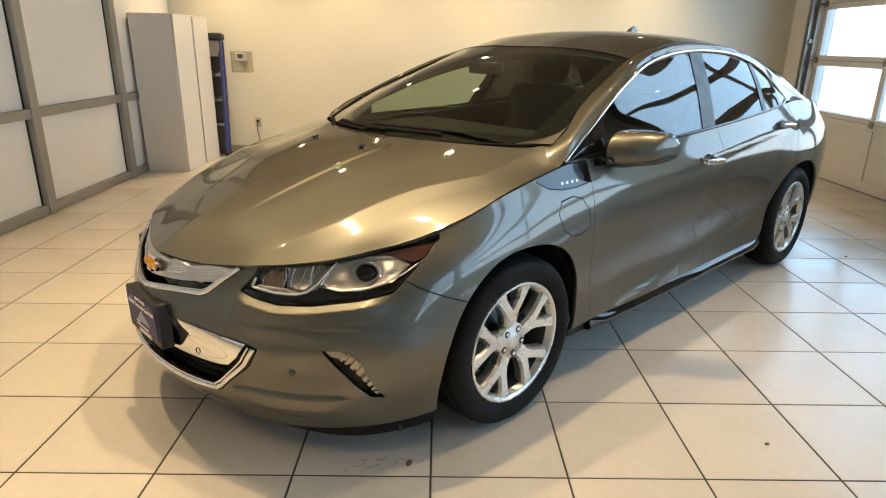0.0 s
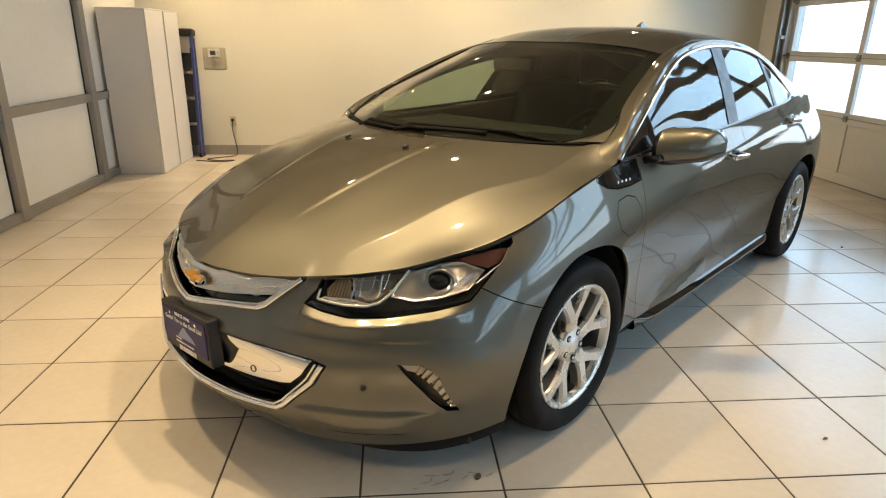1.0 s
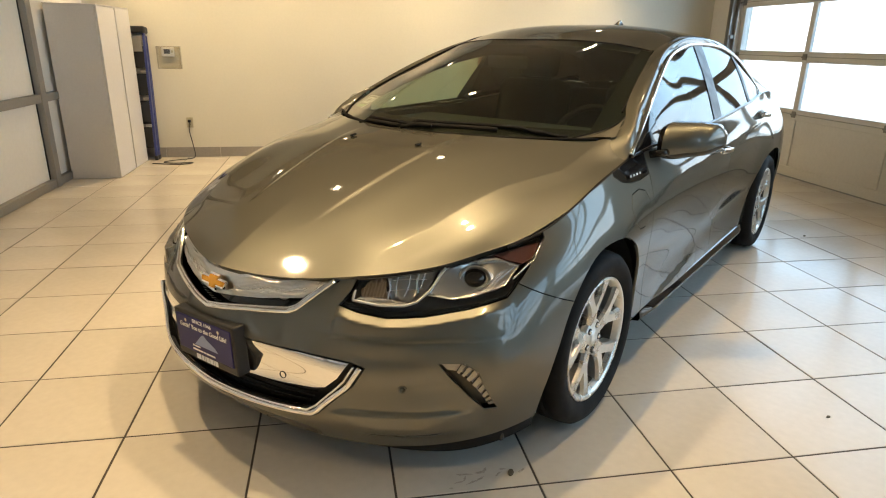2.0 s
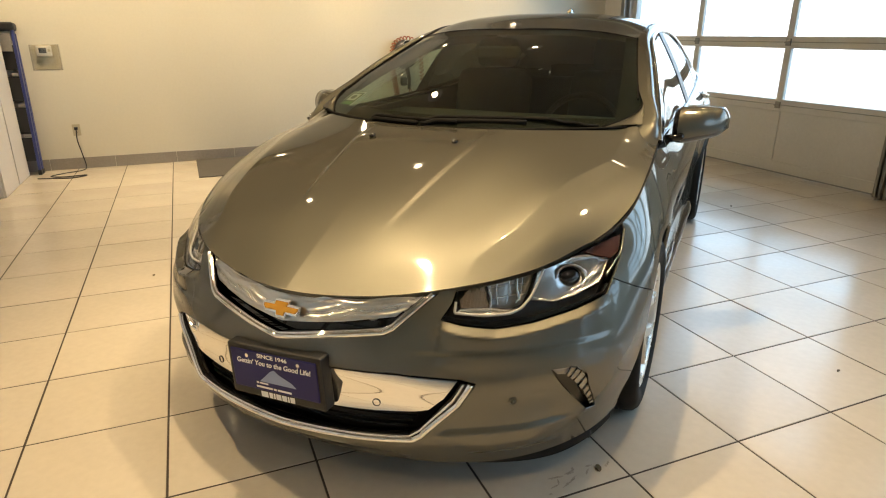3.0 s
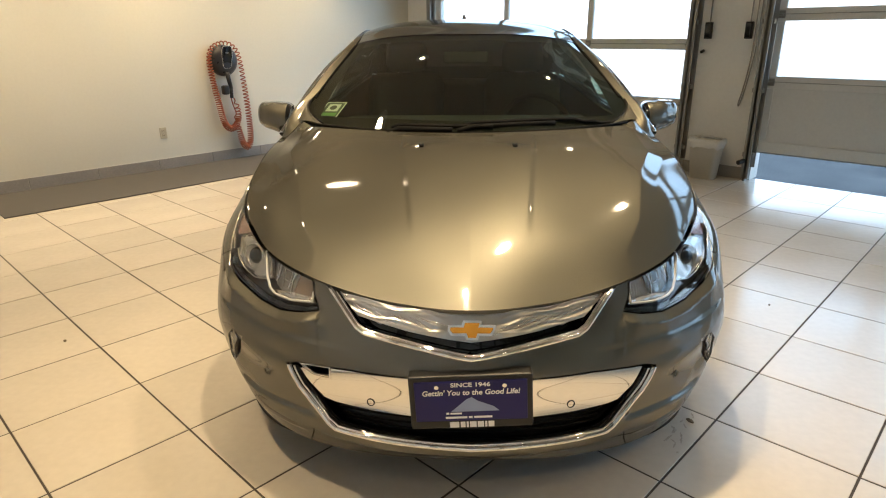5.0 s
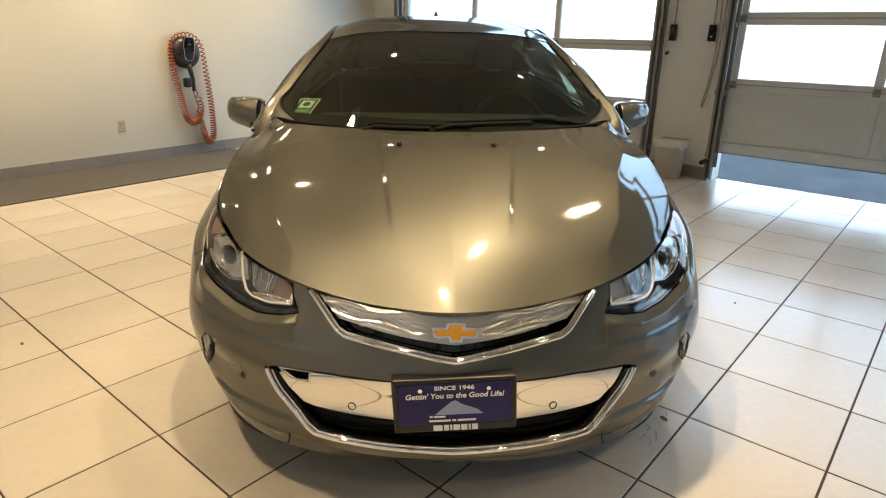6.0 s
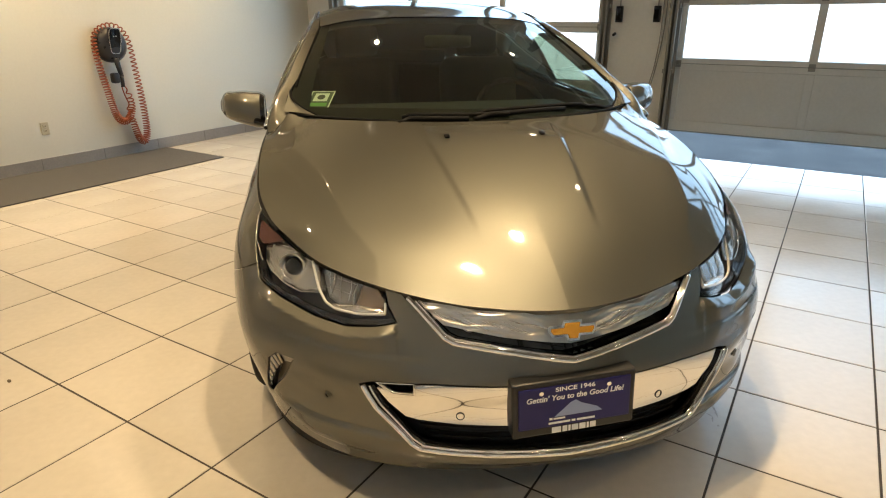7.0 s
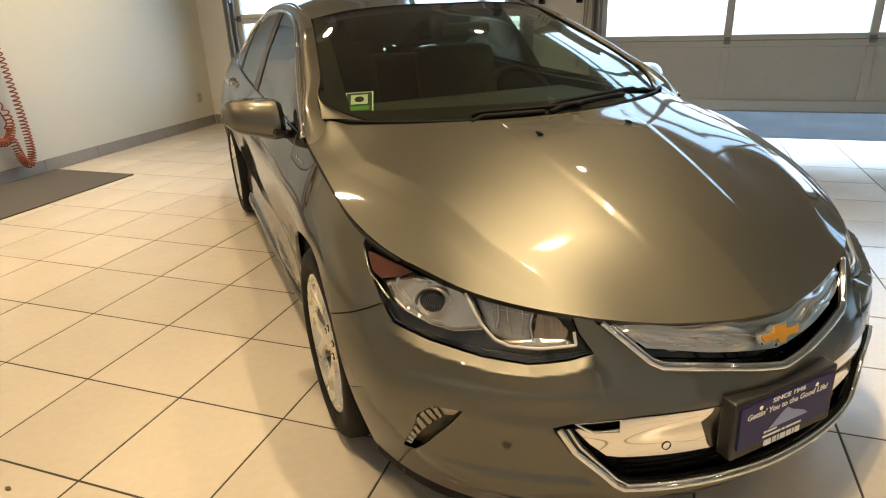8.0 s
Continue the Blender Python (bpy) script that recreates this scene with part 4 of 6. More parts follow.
skin("bright_strip", L_PL, [], CHROME, low, lift=-0.006, depth=0.015, step=0.009, sides=(1,), push=wrinkle, label="polished bright metal strip")
skin("bright_strip", L_PR, [], CHROME, low, lift=-0.006, depth=0.015, step=0.009, sides=(-1,), push=wrinkle, label="polished bright metal strip with an empty cut-out")
skin("cut_out_frame", front([(.497, .461), (.398, .470), (.398, .432), (.457, .432)]), [NOTCH], CHROME, low, lift=-0.003, depth=0.02, step=0.006, gap=0, sides=(-1,))
skin("grille_back", LOWER, [], BLACK, low, lift=-0.055, depth=-0.05, step=0.02, centre=True)
for k, z in enumerate((.305, .322, .338)):
    P, _ = on_side(np.linspace(0, L_IN[2][0] - .02 - .01 * (2 - k), 26), np.full(26, z), -0.035)
    V, F = tube(np.r_[P[::-1] * FLIP, P[1:]], .0035, 6)
    part("slat", mesh_of("slat", V, F, RUBBER, True), None, low)


def sensor(y, z, r, lift, mat):
    P, N = on_side(*[np.array([q]) for q in front([(y, z)])[0]], lift)
    for s in (1, -1):
        p, n = Vector(P[0] * (1, s, 1)), Vector(N[0] * (1, s, 1))
        V, F = lathe([(r * .62, .000), (r * .70, .0004), (r * .78, -.001), (r * .92, -.001), (r, .0012), (r * 1.06, -.002)], 24)
        V.append((0, .0008, 0))
        F += [(len(V) - 1, ((i + 1) % 24) * 6, i * 6) for i in range(24)]
        ob = part("parking_sensor", mesh_of("parking_sensor", V, F, mat, True), None, car)
        ob.matrix_basis = Matrix.Translation(p) @ n.to_track_quat("Y", "Z").to_matrix().to_4x4()


for s in (1, -1):
    P, N = on_side(*[np.array([q]) for q in front([(.283, .376)])[0]], -0.0055)
    V, F = tube([(.0105 * math.cos(a), 0, .0105 * math.sin(a)) for a in np.linspace(0, 2 * math.pi, 28, endpoint=False)], .0013, 6, True)
    ob = part("sensor_ring", mesh_of("sensor_ring", V, F, BLACK, True), None, low)
    ob.matrix_basis = Matrix.Translation(Vector(P[0] * (1, s, 1))) @ Vector(N[0] * (1, s, 1)).to_track_quat("Y", "Z").to_matrix().to_4x4()
sensor(.627, .381, .0125, -0.005, PAINT)

# fog lamp recesses with bright trim
BRONZE = material("dark_bronze_plastic", (.055, .048, .035), .35, .4)
skin("fog_recess", FOG, [], BRONZE, car, lift=-0.028, depth=-0.026, step=0.012, gap=0.001)
FOG_SILVER = material("fog_trim_silver", (.36, .335, .30), .3, .9)
FOG_L = ring([(.690, .711, .467), (.634, .762, .463), (.603, .783, .431), (.522, .80, .288), (.538, .793, .293), (.622, .768, .402), (.640, .756, .432), (.676, .722, .443)])


def teeth(V):
    return .0022 * np.abs(np.sin(V[:, 1] * 150))


skin("fog_trim", FOG_L, [], FOG_SILVER, car, lift=-0.012, depth=0.02, step=0.007, push=teeth, label="silver stepped daytime lamp trim")
TEETH = np.array(ring([(.645, .752, .464), (.612, .778, .440), (.58, .790, .390), (.55, .797, .338), (.526, .80, .296)]))
INSIDE = np.array(ring([(.655, .742, .440), (.628, .762, .415), (.597, .776, .372), (.566, .786, .330), (.545, .790, .298)]))
FOG_BRIGHT = material("fog_trim_bright", (.30, .29, .27), .2, 1.0)
for k in range(8):
    quad = []
    for line, t in ((TEETH, k / 8), (TEETH, (k + .62) / 8), (INSIDE, (k + .72) / 8), (INSIDE, (k + .2) / 8)):
        quad.append((float(np.interp(t * 4, range(5), line[:, 0])), float(np.interp(t * 4, range(5), line[:, 1]))))
    skin("step", quad, [], FOG_BRIGHT, car, lift=-0.004, depth=0.008, step=0.012, gap=0)

# ---- headlamps ----
HOUSING = material("lamp_housing", (0.05, 0.05, 0.049), 0.3)
GUIDE = material("light_guide_white", (.60, .60, .59), .12)
LAMPDARK = material("smoked_reflector", (.46, .45, .43), .32, .8)
RIB = material("ribbed_reflector", (.46, .34, .24), 0.25, 0.85)
HL = HL_OUT + HL_LOW + HL_IN + top_line(HL_IN[-1][0], U_HLR, 22, .003)


def facets(name, outline, mat, parent, s, lift, amp, step, seed, hollow=None, label=""):
    """A bright reflector cut into flat facets, sunk towards a hollow (the way round, the height, reach, depth)."""
    V, T, border = fill(outline, (), step)
    P, N = on_side(V[:, 0], V[:, 1], lift)
    rim = {i for e in border for i in e}
    rng = random.Random(seed)
    push = np.array([0.0 if i in rim else rng.uniform(-amp, amp) for i in range(len(V))])
    if hollow:
        u, z, reach, deep = hollow
        push -= deep * np.exp(-((V[:, 0] - u) ** 2 + (V[:, 1] - z) ** 2) / reach ** 2)
    P = P + N * push[:, None]
    side = [np.dot(np.cross(P[t[1]] - P[t[0]], P[t[2]] - P[t[0]]), N[t[0]]) for t in T]
    F = [tuple(t) if d * s > 0 else tuple(t[::-1]) for t, d in zip(T, side)]
    n = len(P)
    W = [tuple(p) for p in P * (1, s, 1)] + [tuple(p) for p in (P - N * .022) * (1, s, 1)]
    F += [(a, b, n + b, n + a) for a, b in border]
    return part(name, mesh_of(name, W, F, mat, True), None, parent, label)


def lamp_line(name, pts, r, mat, parent, s, lift, label="", n=60):
    """A slim bar that follows the lens."""
    D = np.array(ring(pts))
    k = np.linspace(0, len(D) - 1, n)
    P, N = on_side(np.interp(k, range(len(D)), D[:, 0]), np.interp(k, range(len(D)), D[:, 1]), lift)
    P = P[np.r_[True, np.linalg.norm(np.diff(P, axis=0), axis=1) > 1e-5]]
    V, F = tube(P * (1, s, 1), r, 8)
    return part(name, mesh_of(name, V, F, mat, True), None, parent, label)


def headlamp(s):
    lamp = new("headlamp")
    lamp.parent = car
    kw = dict(parent=lamp, sides=(s,))
    m = np.array([1, s, 1.0])
    skin("lamp_housing", HL, [], HOUSING, lift=-0.05, depth=-0.048, step=0.02, gap=0.003, **kw)
    skin("lens", HL, [], LENS, lift=0.001, depth=0.006, step=0.014, gap=0.0025, label="clear lamp lens", **kw)[0].visible_shadow = False
    # dark band along the foot, deepest below the middle
    high = (.005, .008, .014, .018, .019, .017, .013)
    skin("bezel", list(HL_LOW) + [(u, z + h) for (u, z), h in zip(HL_LOW, high)][::-1], [], GLOSS_BLACK, lift=-0.010, depth=0.02, step=0.010, **kw)
    PROJ = ring([(.528, .712, .690)])[0]
    BOWL = ring([(.405, .794, .716), (.457, .75, .737), (.53, .69, .739), (.592, .65, .723), (.652, .637, .652), (.615, .69, .636), (.56, .738, .642), (.478, .790, .668)])
    facets("reflector", BOWL, LAMPSILVER, lamp, s, -0.020, .0007, .011, 4, (PROJ[0], PROJ[1], .05, .016), "bright faceted lamp reflector")
    P, N = on_side([PROJ[0]], [PROJ[1]], -0.030)
    axis = Vector(N[0] * m * (1, .8, .4)).normalized()
    turn = Matrix.Translation(Vector(P[0] * m)) @ axis.to_track_quat("Y", "Z").to_matrix().to_4x4() @ Matrix.Diagonal((1.16, 1, .92, 1))
    V, F = lathe([(.0, .016), (.012, .0145), (.022, .0095), (.030, .000), (.033, -.012)], 28)
    ob = part("projector", mesh_of("projector", V, [f[::-1] for f in F], GLOSS_BLACK, True), None, lamp, "dark glass projector lens")
    ob.matrix_basis = turn
    V, F = lathe([(.031, -.010), (.034, .003), (.0375, .009), (.041, .010), (.043, .006), (.043, -.012)], 32)
    ob = part("projector_ring", mesh_of("projector_ring", V, [f[::-1] for f in F], LAMPDARK, True), None, lamp, "dark silver ring round the projector")
    ob.matrix_basis = turn
    V, F = tube([(.0465 * math.cos(a), .004, .0465 * math.sin(a)) for a in np.linspace(radians(150), radians(330), 30)], .0016, 6)
    ob = part("ring_edge", mesh_of("ring_edge", V, F, CHROME, True), None, lamp)
    ob.matrix_basis = turn
    # inner chamber: smoked bowl, a slanted bright fin and the ribbed turn lamp
    HIGH = ring([(.600, .645, .718), (.66, .57, .712), (.705, .528, .702), (.722, .548, .640), (.70, .600, .630), (.665, .632, .642)])
    facets("high_beam", HIGH, LAMPDARK, lamp, s, -0.034, .0016, .013, 9, ((HIGH[0][0] + HIGH[3][0]) / 2, .668, .035, .014), "smoked high beam bowl")
    lamp_line("fin", [(.640, .592, .712), (.655, .598, .680), (.668, .610, .652)], .0042, LAMPSILVER, lamp, s, -0.026)
    # thin chrome bars added to put glints into the lamp bowls
    for k in (.22, .5, .78):
        lamp_line("glint_bar", [(.612 + .105 * k, .640 - .105 * k, .713 - .006 * k), (.640 + .095 * k, .645 - .105 * k, .675), (.672 + .055 * k, .628 - .085 * k, .645)], .0016, CHROME, lamp, s, -0.027)
    for z in (.664, .690):
        lamp_line("glint_bar", [(.640, .625, z), (.672, .588, z + .002), (.706, .540, z - .002)], .0012, CHROME, lamp, s, -0.029)
    for k in (0, 1, 2):
        lamp_line("glint_bar", [(.425 + .018 * k, .785 - .012 * k, .712 - .004 * k), (.470 + .012 * k, .772 - .012 * k, .690 - .004 * k), (.520 + .02 * k, .752 - .012 * k, .664 - .004 * k)], .0013, CHROME, lamp, s, -0.015)
    lamp_line("glint_bar", [(.470, .742, .730), (.53, .69, .732), (.590, .652, .717), (.630, .640, .672)], .0018, CHROME, lamp, s, -0.013)
    lamp_line("fin", [(.703, .530, .700), (.716, .540, .668), (.728, .545, .634)], .0030, LAMPSILVER, lamp, s, -0.020)
    TURN_L = ring([(.710, .520, .700), (.738, .486, .692), (.768, .468, .660), (.776, .482, .640), (.744, .528, .640), (.728, .545, .640)])
    skin("turn_lamp", TURN_L, [], RIB, lift=-0.028, depth=0.02, step=0.0045, push=lambda V: .0016 * np.sin(V[:, 0] * 620), label="ribbed amber turn lamp reflector", **kw)
    FOOT = ring([(.728, .545, .640), (.744, .528, .642), (.776, .482, .642), (.783, .462, .629), (.75, .531, .618), (.705, .592, .618), (.690, .610, .630)])
    facets("lamp_floor", FOOT, LAMPSILVER, lamp, s, -0.018, .0016, .014, 3)
    AMB = ring([(.310, .803, .768), (.36, .795, .764), (.43, .760, .752), (.470, .738, .743), (.436, .770, .727), (.402, .797, .716), (.362, .806, .728)])
    skin("side_reflector", AMB, [], AMBER, lift=-0.010, depth=0.01, step=0.009, label="red-amber side reflector", **kw)
    lamp_line("side_edge", [(.312, .803, .764), (.362, .806, .724), (.402, .800, .708), (.45, .795, .680)], .0022, LAMPSILVER, lamp, s, -0.004)
    lamp_line("light_guide", [(.586, .654, .716), (.642, .637, .657), (.676, .618, .630), (.705, .592, .621), (.75, .531, .621), (.785, .46, .630), (.770, .463, .656)], .0040, GUIDE, lamp, s, -0.008, "white curved light guide")
    lamp_line("bowl_edge", [(.455, .792, .684), (.500, .778, .664), (.56, .738, .644), (.615, .69, .636), (.650, .640, .648)], .0020, LAMPSILVER, lamp, s, -0.012)


headlamp(1)
headlamp(-1)

# ---- bonnet details ----
for s in (1, -1):
    bm = box(-.012, .012, -.009, .009, -.004, .004, .003)
    ob = part("washer_nozzle", bm, GLOSS_BLACK, car, "", True)
    ob.matrix_basis = pose(.144, s * .172, .972, 0, 16, 0)
part("cowl", box(-.50, -.12, -.60, .60, .88, .91, .01), BLACK, car)

# ---- glass house trim ----
def strip(points, mat, name, r, label=""):
    k = np.linspace(0, len(points) - 1, 80)
    P = hermite(np.arange(len(points)), points, k)
    for s in (1, -1):
        V, F = tube(P * (1, s, 1), r, 8)
        part(name, mesh_of(name, V, F, mat, True), None, car, label)


strip([(x, y + .006, z) for x, y, z in CANT], CHROME, "window_trim", .009, "chrome window trim")
strip([(x, y + .006, z - .002) for x, y, z in BELT], GLOSS_BLACK, "belt_seal", .008)
strip([(x + .003, y - .021, z + .007) for x, y, z in ((-.50, .7165, 1.0755), (-.588, .70, 1.117), *WS[3][2:])], WIPER, "screen_seal", .0045)
strip([(x, y, z + .004) for x, y, z in INNER[3:8]], BLACK, "roof_channel", .005)
fr = [(x, y, z + .002) for x, y, z in ((.002, 0, .993), (-.054, .3, .993), (-.184, .55, .993), (-.30, .69, .993))]
P = hermite(np.arange(4), fr, np.linspace(0, 3, 40))
V, F = tube(np.r_[P[::-1] * FLIP, P[1:]], .006, 8)
part("cowl_seal", mesh_of("cowl_seal", V, F, WIPER, True), None, car)


PILLAR_BLACK = vary(material("satin_black", (0.02, 0.02, 0.022), 0.38), 15, 0.1)


def side_glass_strip(x0, x1, mat, name, out=0.004, lean=0.0):
    """A dark pillar on the side glass between two lengths along the car, its head set back by the lean."""
    GB = loft([BELT, gmid, CANT], 200, 14, False)
    rows = []
    for k, row in enumerate(GB):
        xs = np.linspace(x0, x1, 10) - lean * (k / (len(GB) - 1) - .35)
        order = np.argsort(row[:, 0])
        rows.append(np.stack([xs, *(np.interp(xs, row[order, 0], row[order, c]) for c in (1, 2))], 1))
    sheet(name, np.array(rows) + (0, out, 0), mat, car, up=(0, 1, 0))


side_glass_strip(-1.48, -1.615, PILLAR_BLACK, "door_pillar", lean=.15)
side_glass_strip(-2.20, -2.25, PILLAR_BLACK, "quarter_divider", lean=.06)
side_glass_strip(-.31, -.62, GLOSS_BLACK, "mirror_sail", 0.006)

# shark-fin aerial
bm = bmesh.new()
prof = [(-.085, 0), (-.06, .012), (-.02, .045), (.01, .062), (.03, .066), (.04, .05), (.05, 0)]
L = [bm.verts.new((-x, -.004 - .026 * max(0, 1 - z / .066), z)) for x, z in prof]
R = [bm.verts.new((-x, .004 + .026 * max(0, 1 - z / .066), z)) for x, z in prof]
bm.faces.new(L)
bm.faces.new(R[::-1])
for i in range(len(prof)):
    j = (i + 1) % len(prof)
    bm.faces.new((L[j], L[i], R[i], R[j]))
bmesh.ops.recalc_face_normals(bm, faces=bm.faces)
ob = part("aerial", bm, PAINT, car, "shark-fin roof aerial")
ob.location = (-2.03, 0, 1.418)


# ---- door mirrors ----
def mirror_cap(s):
    holder = new("door_mirror")
    holder.parent = car
    V, F, n, m = [], [], 22, 24
    for i in range(n + 1):
        t = i / n
        top = float(hermite((0, .04, .3, .7, .93, 1), np.array((1.036, 1.042, 1.050, 1.046, 1.030, 1.004)), [t])[0])
        bot = float(hermite((0, .04, .5, .85, 1), np.array((.906, .903, .912, .932, .956)), [t])[0])
        deep = float(hermite((0, .04, .3, .7, .93, 1), np.array((.106, .112, .125, .110, .072, .030)), [t])[0])
        yy, back = .838 + .205 * t, -.64 - .11 * t
        for k in range(m):
            q = k / (m - 1)
            w = (1 - math.cos(math.pi * q)) / 2
            V.append((back + deep * math.sin(math.pi * q) ** .55, s * yy, top + (bot - top) * w ** .85))
    for i in range(n):
        for k in range(m):
            f = (i * m + k, i * m + (k + 1) % m, (i + 1) * m + (k + 1) % m, (i + 1) * m + k)
            F.append(f[::-1] if s > 0 else f)
    F += [tuple(range(m)), tuple(n * m + k for k in range(m))[::-1]]
    low = [k for k in range(m) if k / (m - 1) > .68]
    # the foot and the end beside the window are black
    dark = lambda k: k == n * m or (k < n * m and (k % m in low or k // m < 2 or k % m in (0, m - 1)))
    dn = [f for k, f in enumerate(F) if dark(k)]
    up = [f for k, f in enumerate(F) if not dark(k)]
    part("cap", mesh_of("cap", V, up, PAINT, True), None, holder, "painted mirror cap")
    part("lower_shell", mesh_of("lower_shell", V, dn, GLOSS_BLACK, True), None, holder)
    part("mirror_glass", box(-.022, -.018, -.09, .09, -.045, .045, .002), CHROME, holder).matrix_basis = pose(-.683, s * .940, .977, 0, 0, 28 * s)
    bm = box(-.035, .035, -.055, .055, -.014, .014, .01)
    part("arm", bm, GLOSS_BLACK, holder, "", True).matrix_basis = pose(-.54, s * .832, .928, 14 * s, 0, 0)


mirror_cap(1)
mirror_cap(-1)


# ---- wipers ----
def on_screen(x, y, up=0.012):
    W = loft(WS, 40, 40)
    d = (W[..., 0] - x) ** 2 + (W[..., 1] - abs(y)) ** 2
    i, j = np.unravel_index(np.argmin(d), d.shape)
    return (x, y, W[i, j, 2] + up)


for y0, y1, x0, x1 in ((.60, -.02, -.228, -.030), (.10, -.30, -.022, -.072)):
    wiper = new("wiper")
    wiper.parent = car
    t = np.linspace(0, 1, 16)
    P = [on_screen(x0 + (x1 - x0) * q + .012 * math.sin(q * 3.14), y0 + (y1 - y0) * q, .006) for q in t]
    V, F = tube(P, .0075, 8)
    part("blade", mesh_of("blade", V, F, WIPER, True), None, wiper)
    Q = [(p[0] + .022, p[1], p[2] - .011) for p, q in zip(P[6:], t[6:])] + [(P[-1][0] + .03, P[-1][1] - .02, P[-1][2] - .012)]
    V, F = tube(Q, .0095, 8)
    part("arm", mesh_of("arm", V, F, WIPER, True), None, wiper)

# ---- painted feet of the pillars, rounding off the lower corners of the screen ----
foot = []
WF = loft(WS, 80, 40)
for i in range(18):
    d = i / 17
    inner = 39 - 7.2 * (1 - d) ** 2.2
    col = []
    for q in np.linspace(0, 1, 9):
        j = inner + (39 - inner) * q
        a, f = min(int(j), 38), j - min(int(j), 38)
        col.append(WF[a, i] * (1 - f) + WF[a + 1, i] * f + np.array((.3, .25, 1)) * (.0015 + .0085 * soft(q * 1.6)))
    foot.append(col)
sheet("pillar_foot", np.array(foot), PAINT, car, up=(1, 0, 1))
P = np.array([col[0] for col in foot]) + (0, -.001, .001)
for s in (1, -1):
    V, F = tube(P * (1, s, 1), .0035, 8)
    part("screen_seal", mesh_of("screen_seal", V, F, WIPER, True), None, car)

# ---- black printed edge of the windscreen ----
WE = loft(WS, 40, 40) - np.array((.002, .002, .003))
sheet("screen_border", WE[-6:], WIPER, car, "black printed windscreen border", up=(1, 0, 1))
sheet("screen_border", WE[:-5, :4], WIPER, car, "black printed windscreen border", up=(1, 0, 1), centre=True)

# ---- windscreen sticker ----
GREEN = material("sticker_green", (.03, .055, .03), 0.5)
WHITE = material("sticker_white", (.74, .78, .72), 0.5)
st = part("sticker", box(-.050, .050, -.062, .062, 0, .0006), GREEN, car, "green and white inspection sticker")
W0 = loft(WS, 40, 40)
WN = grid_normals(W0)
wi, wj = np.unravel_index(np.argmin((W0[..., 0] + .362) ** 2 + (W0[..., 1] - .598) ** 2), W0.shape[:2])
WN = WN if WN[20, 20, 2] > 0 else -WN
wz = Vector((WN[wi, wj] + .8 * WN[4, wj]) * FLIP).normalized()
wx = Vector((.36, .93, .05))
wx = (wx - wz * wx.dot(wz)).normalized()
st.matrix_basis = Matrix.Translation(Vector(W0[wi, wj] * FLIP) - .014 * wz) @ Matrix((wx, wz.cross(wx), wz)).transposed().to_4x4()
for k, (a, b, c, d, mm) in enumerate(((-.050, .050, .057, .062, WHITE), (-.050, .050, -.062, -.057, WHITE), (-.050, -.045, -.057, .057, WHITE), (.045, .050, -.057, .057, WHITE), (-.030, .030, -.010, .045, WHITE), (-.036, .036, -.045, -.022, material("sticker_bright_green", (.10, .33, .05), .5)))):
    part("sticker_print", box(a, b, c, d, .0006, .0012), mm, st)
part("sticker_print", rod((0, .018, .0012), (0, .018, .0016), .017, 20), BLACK, st)


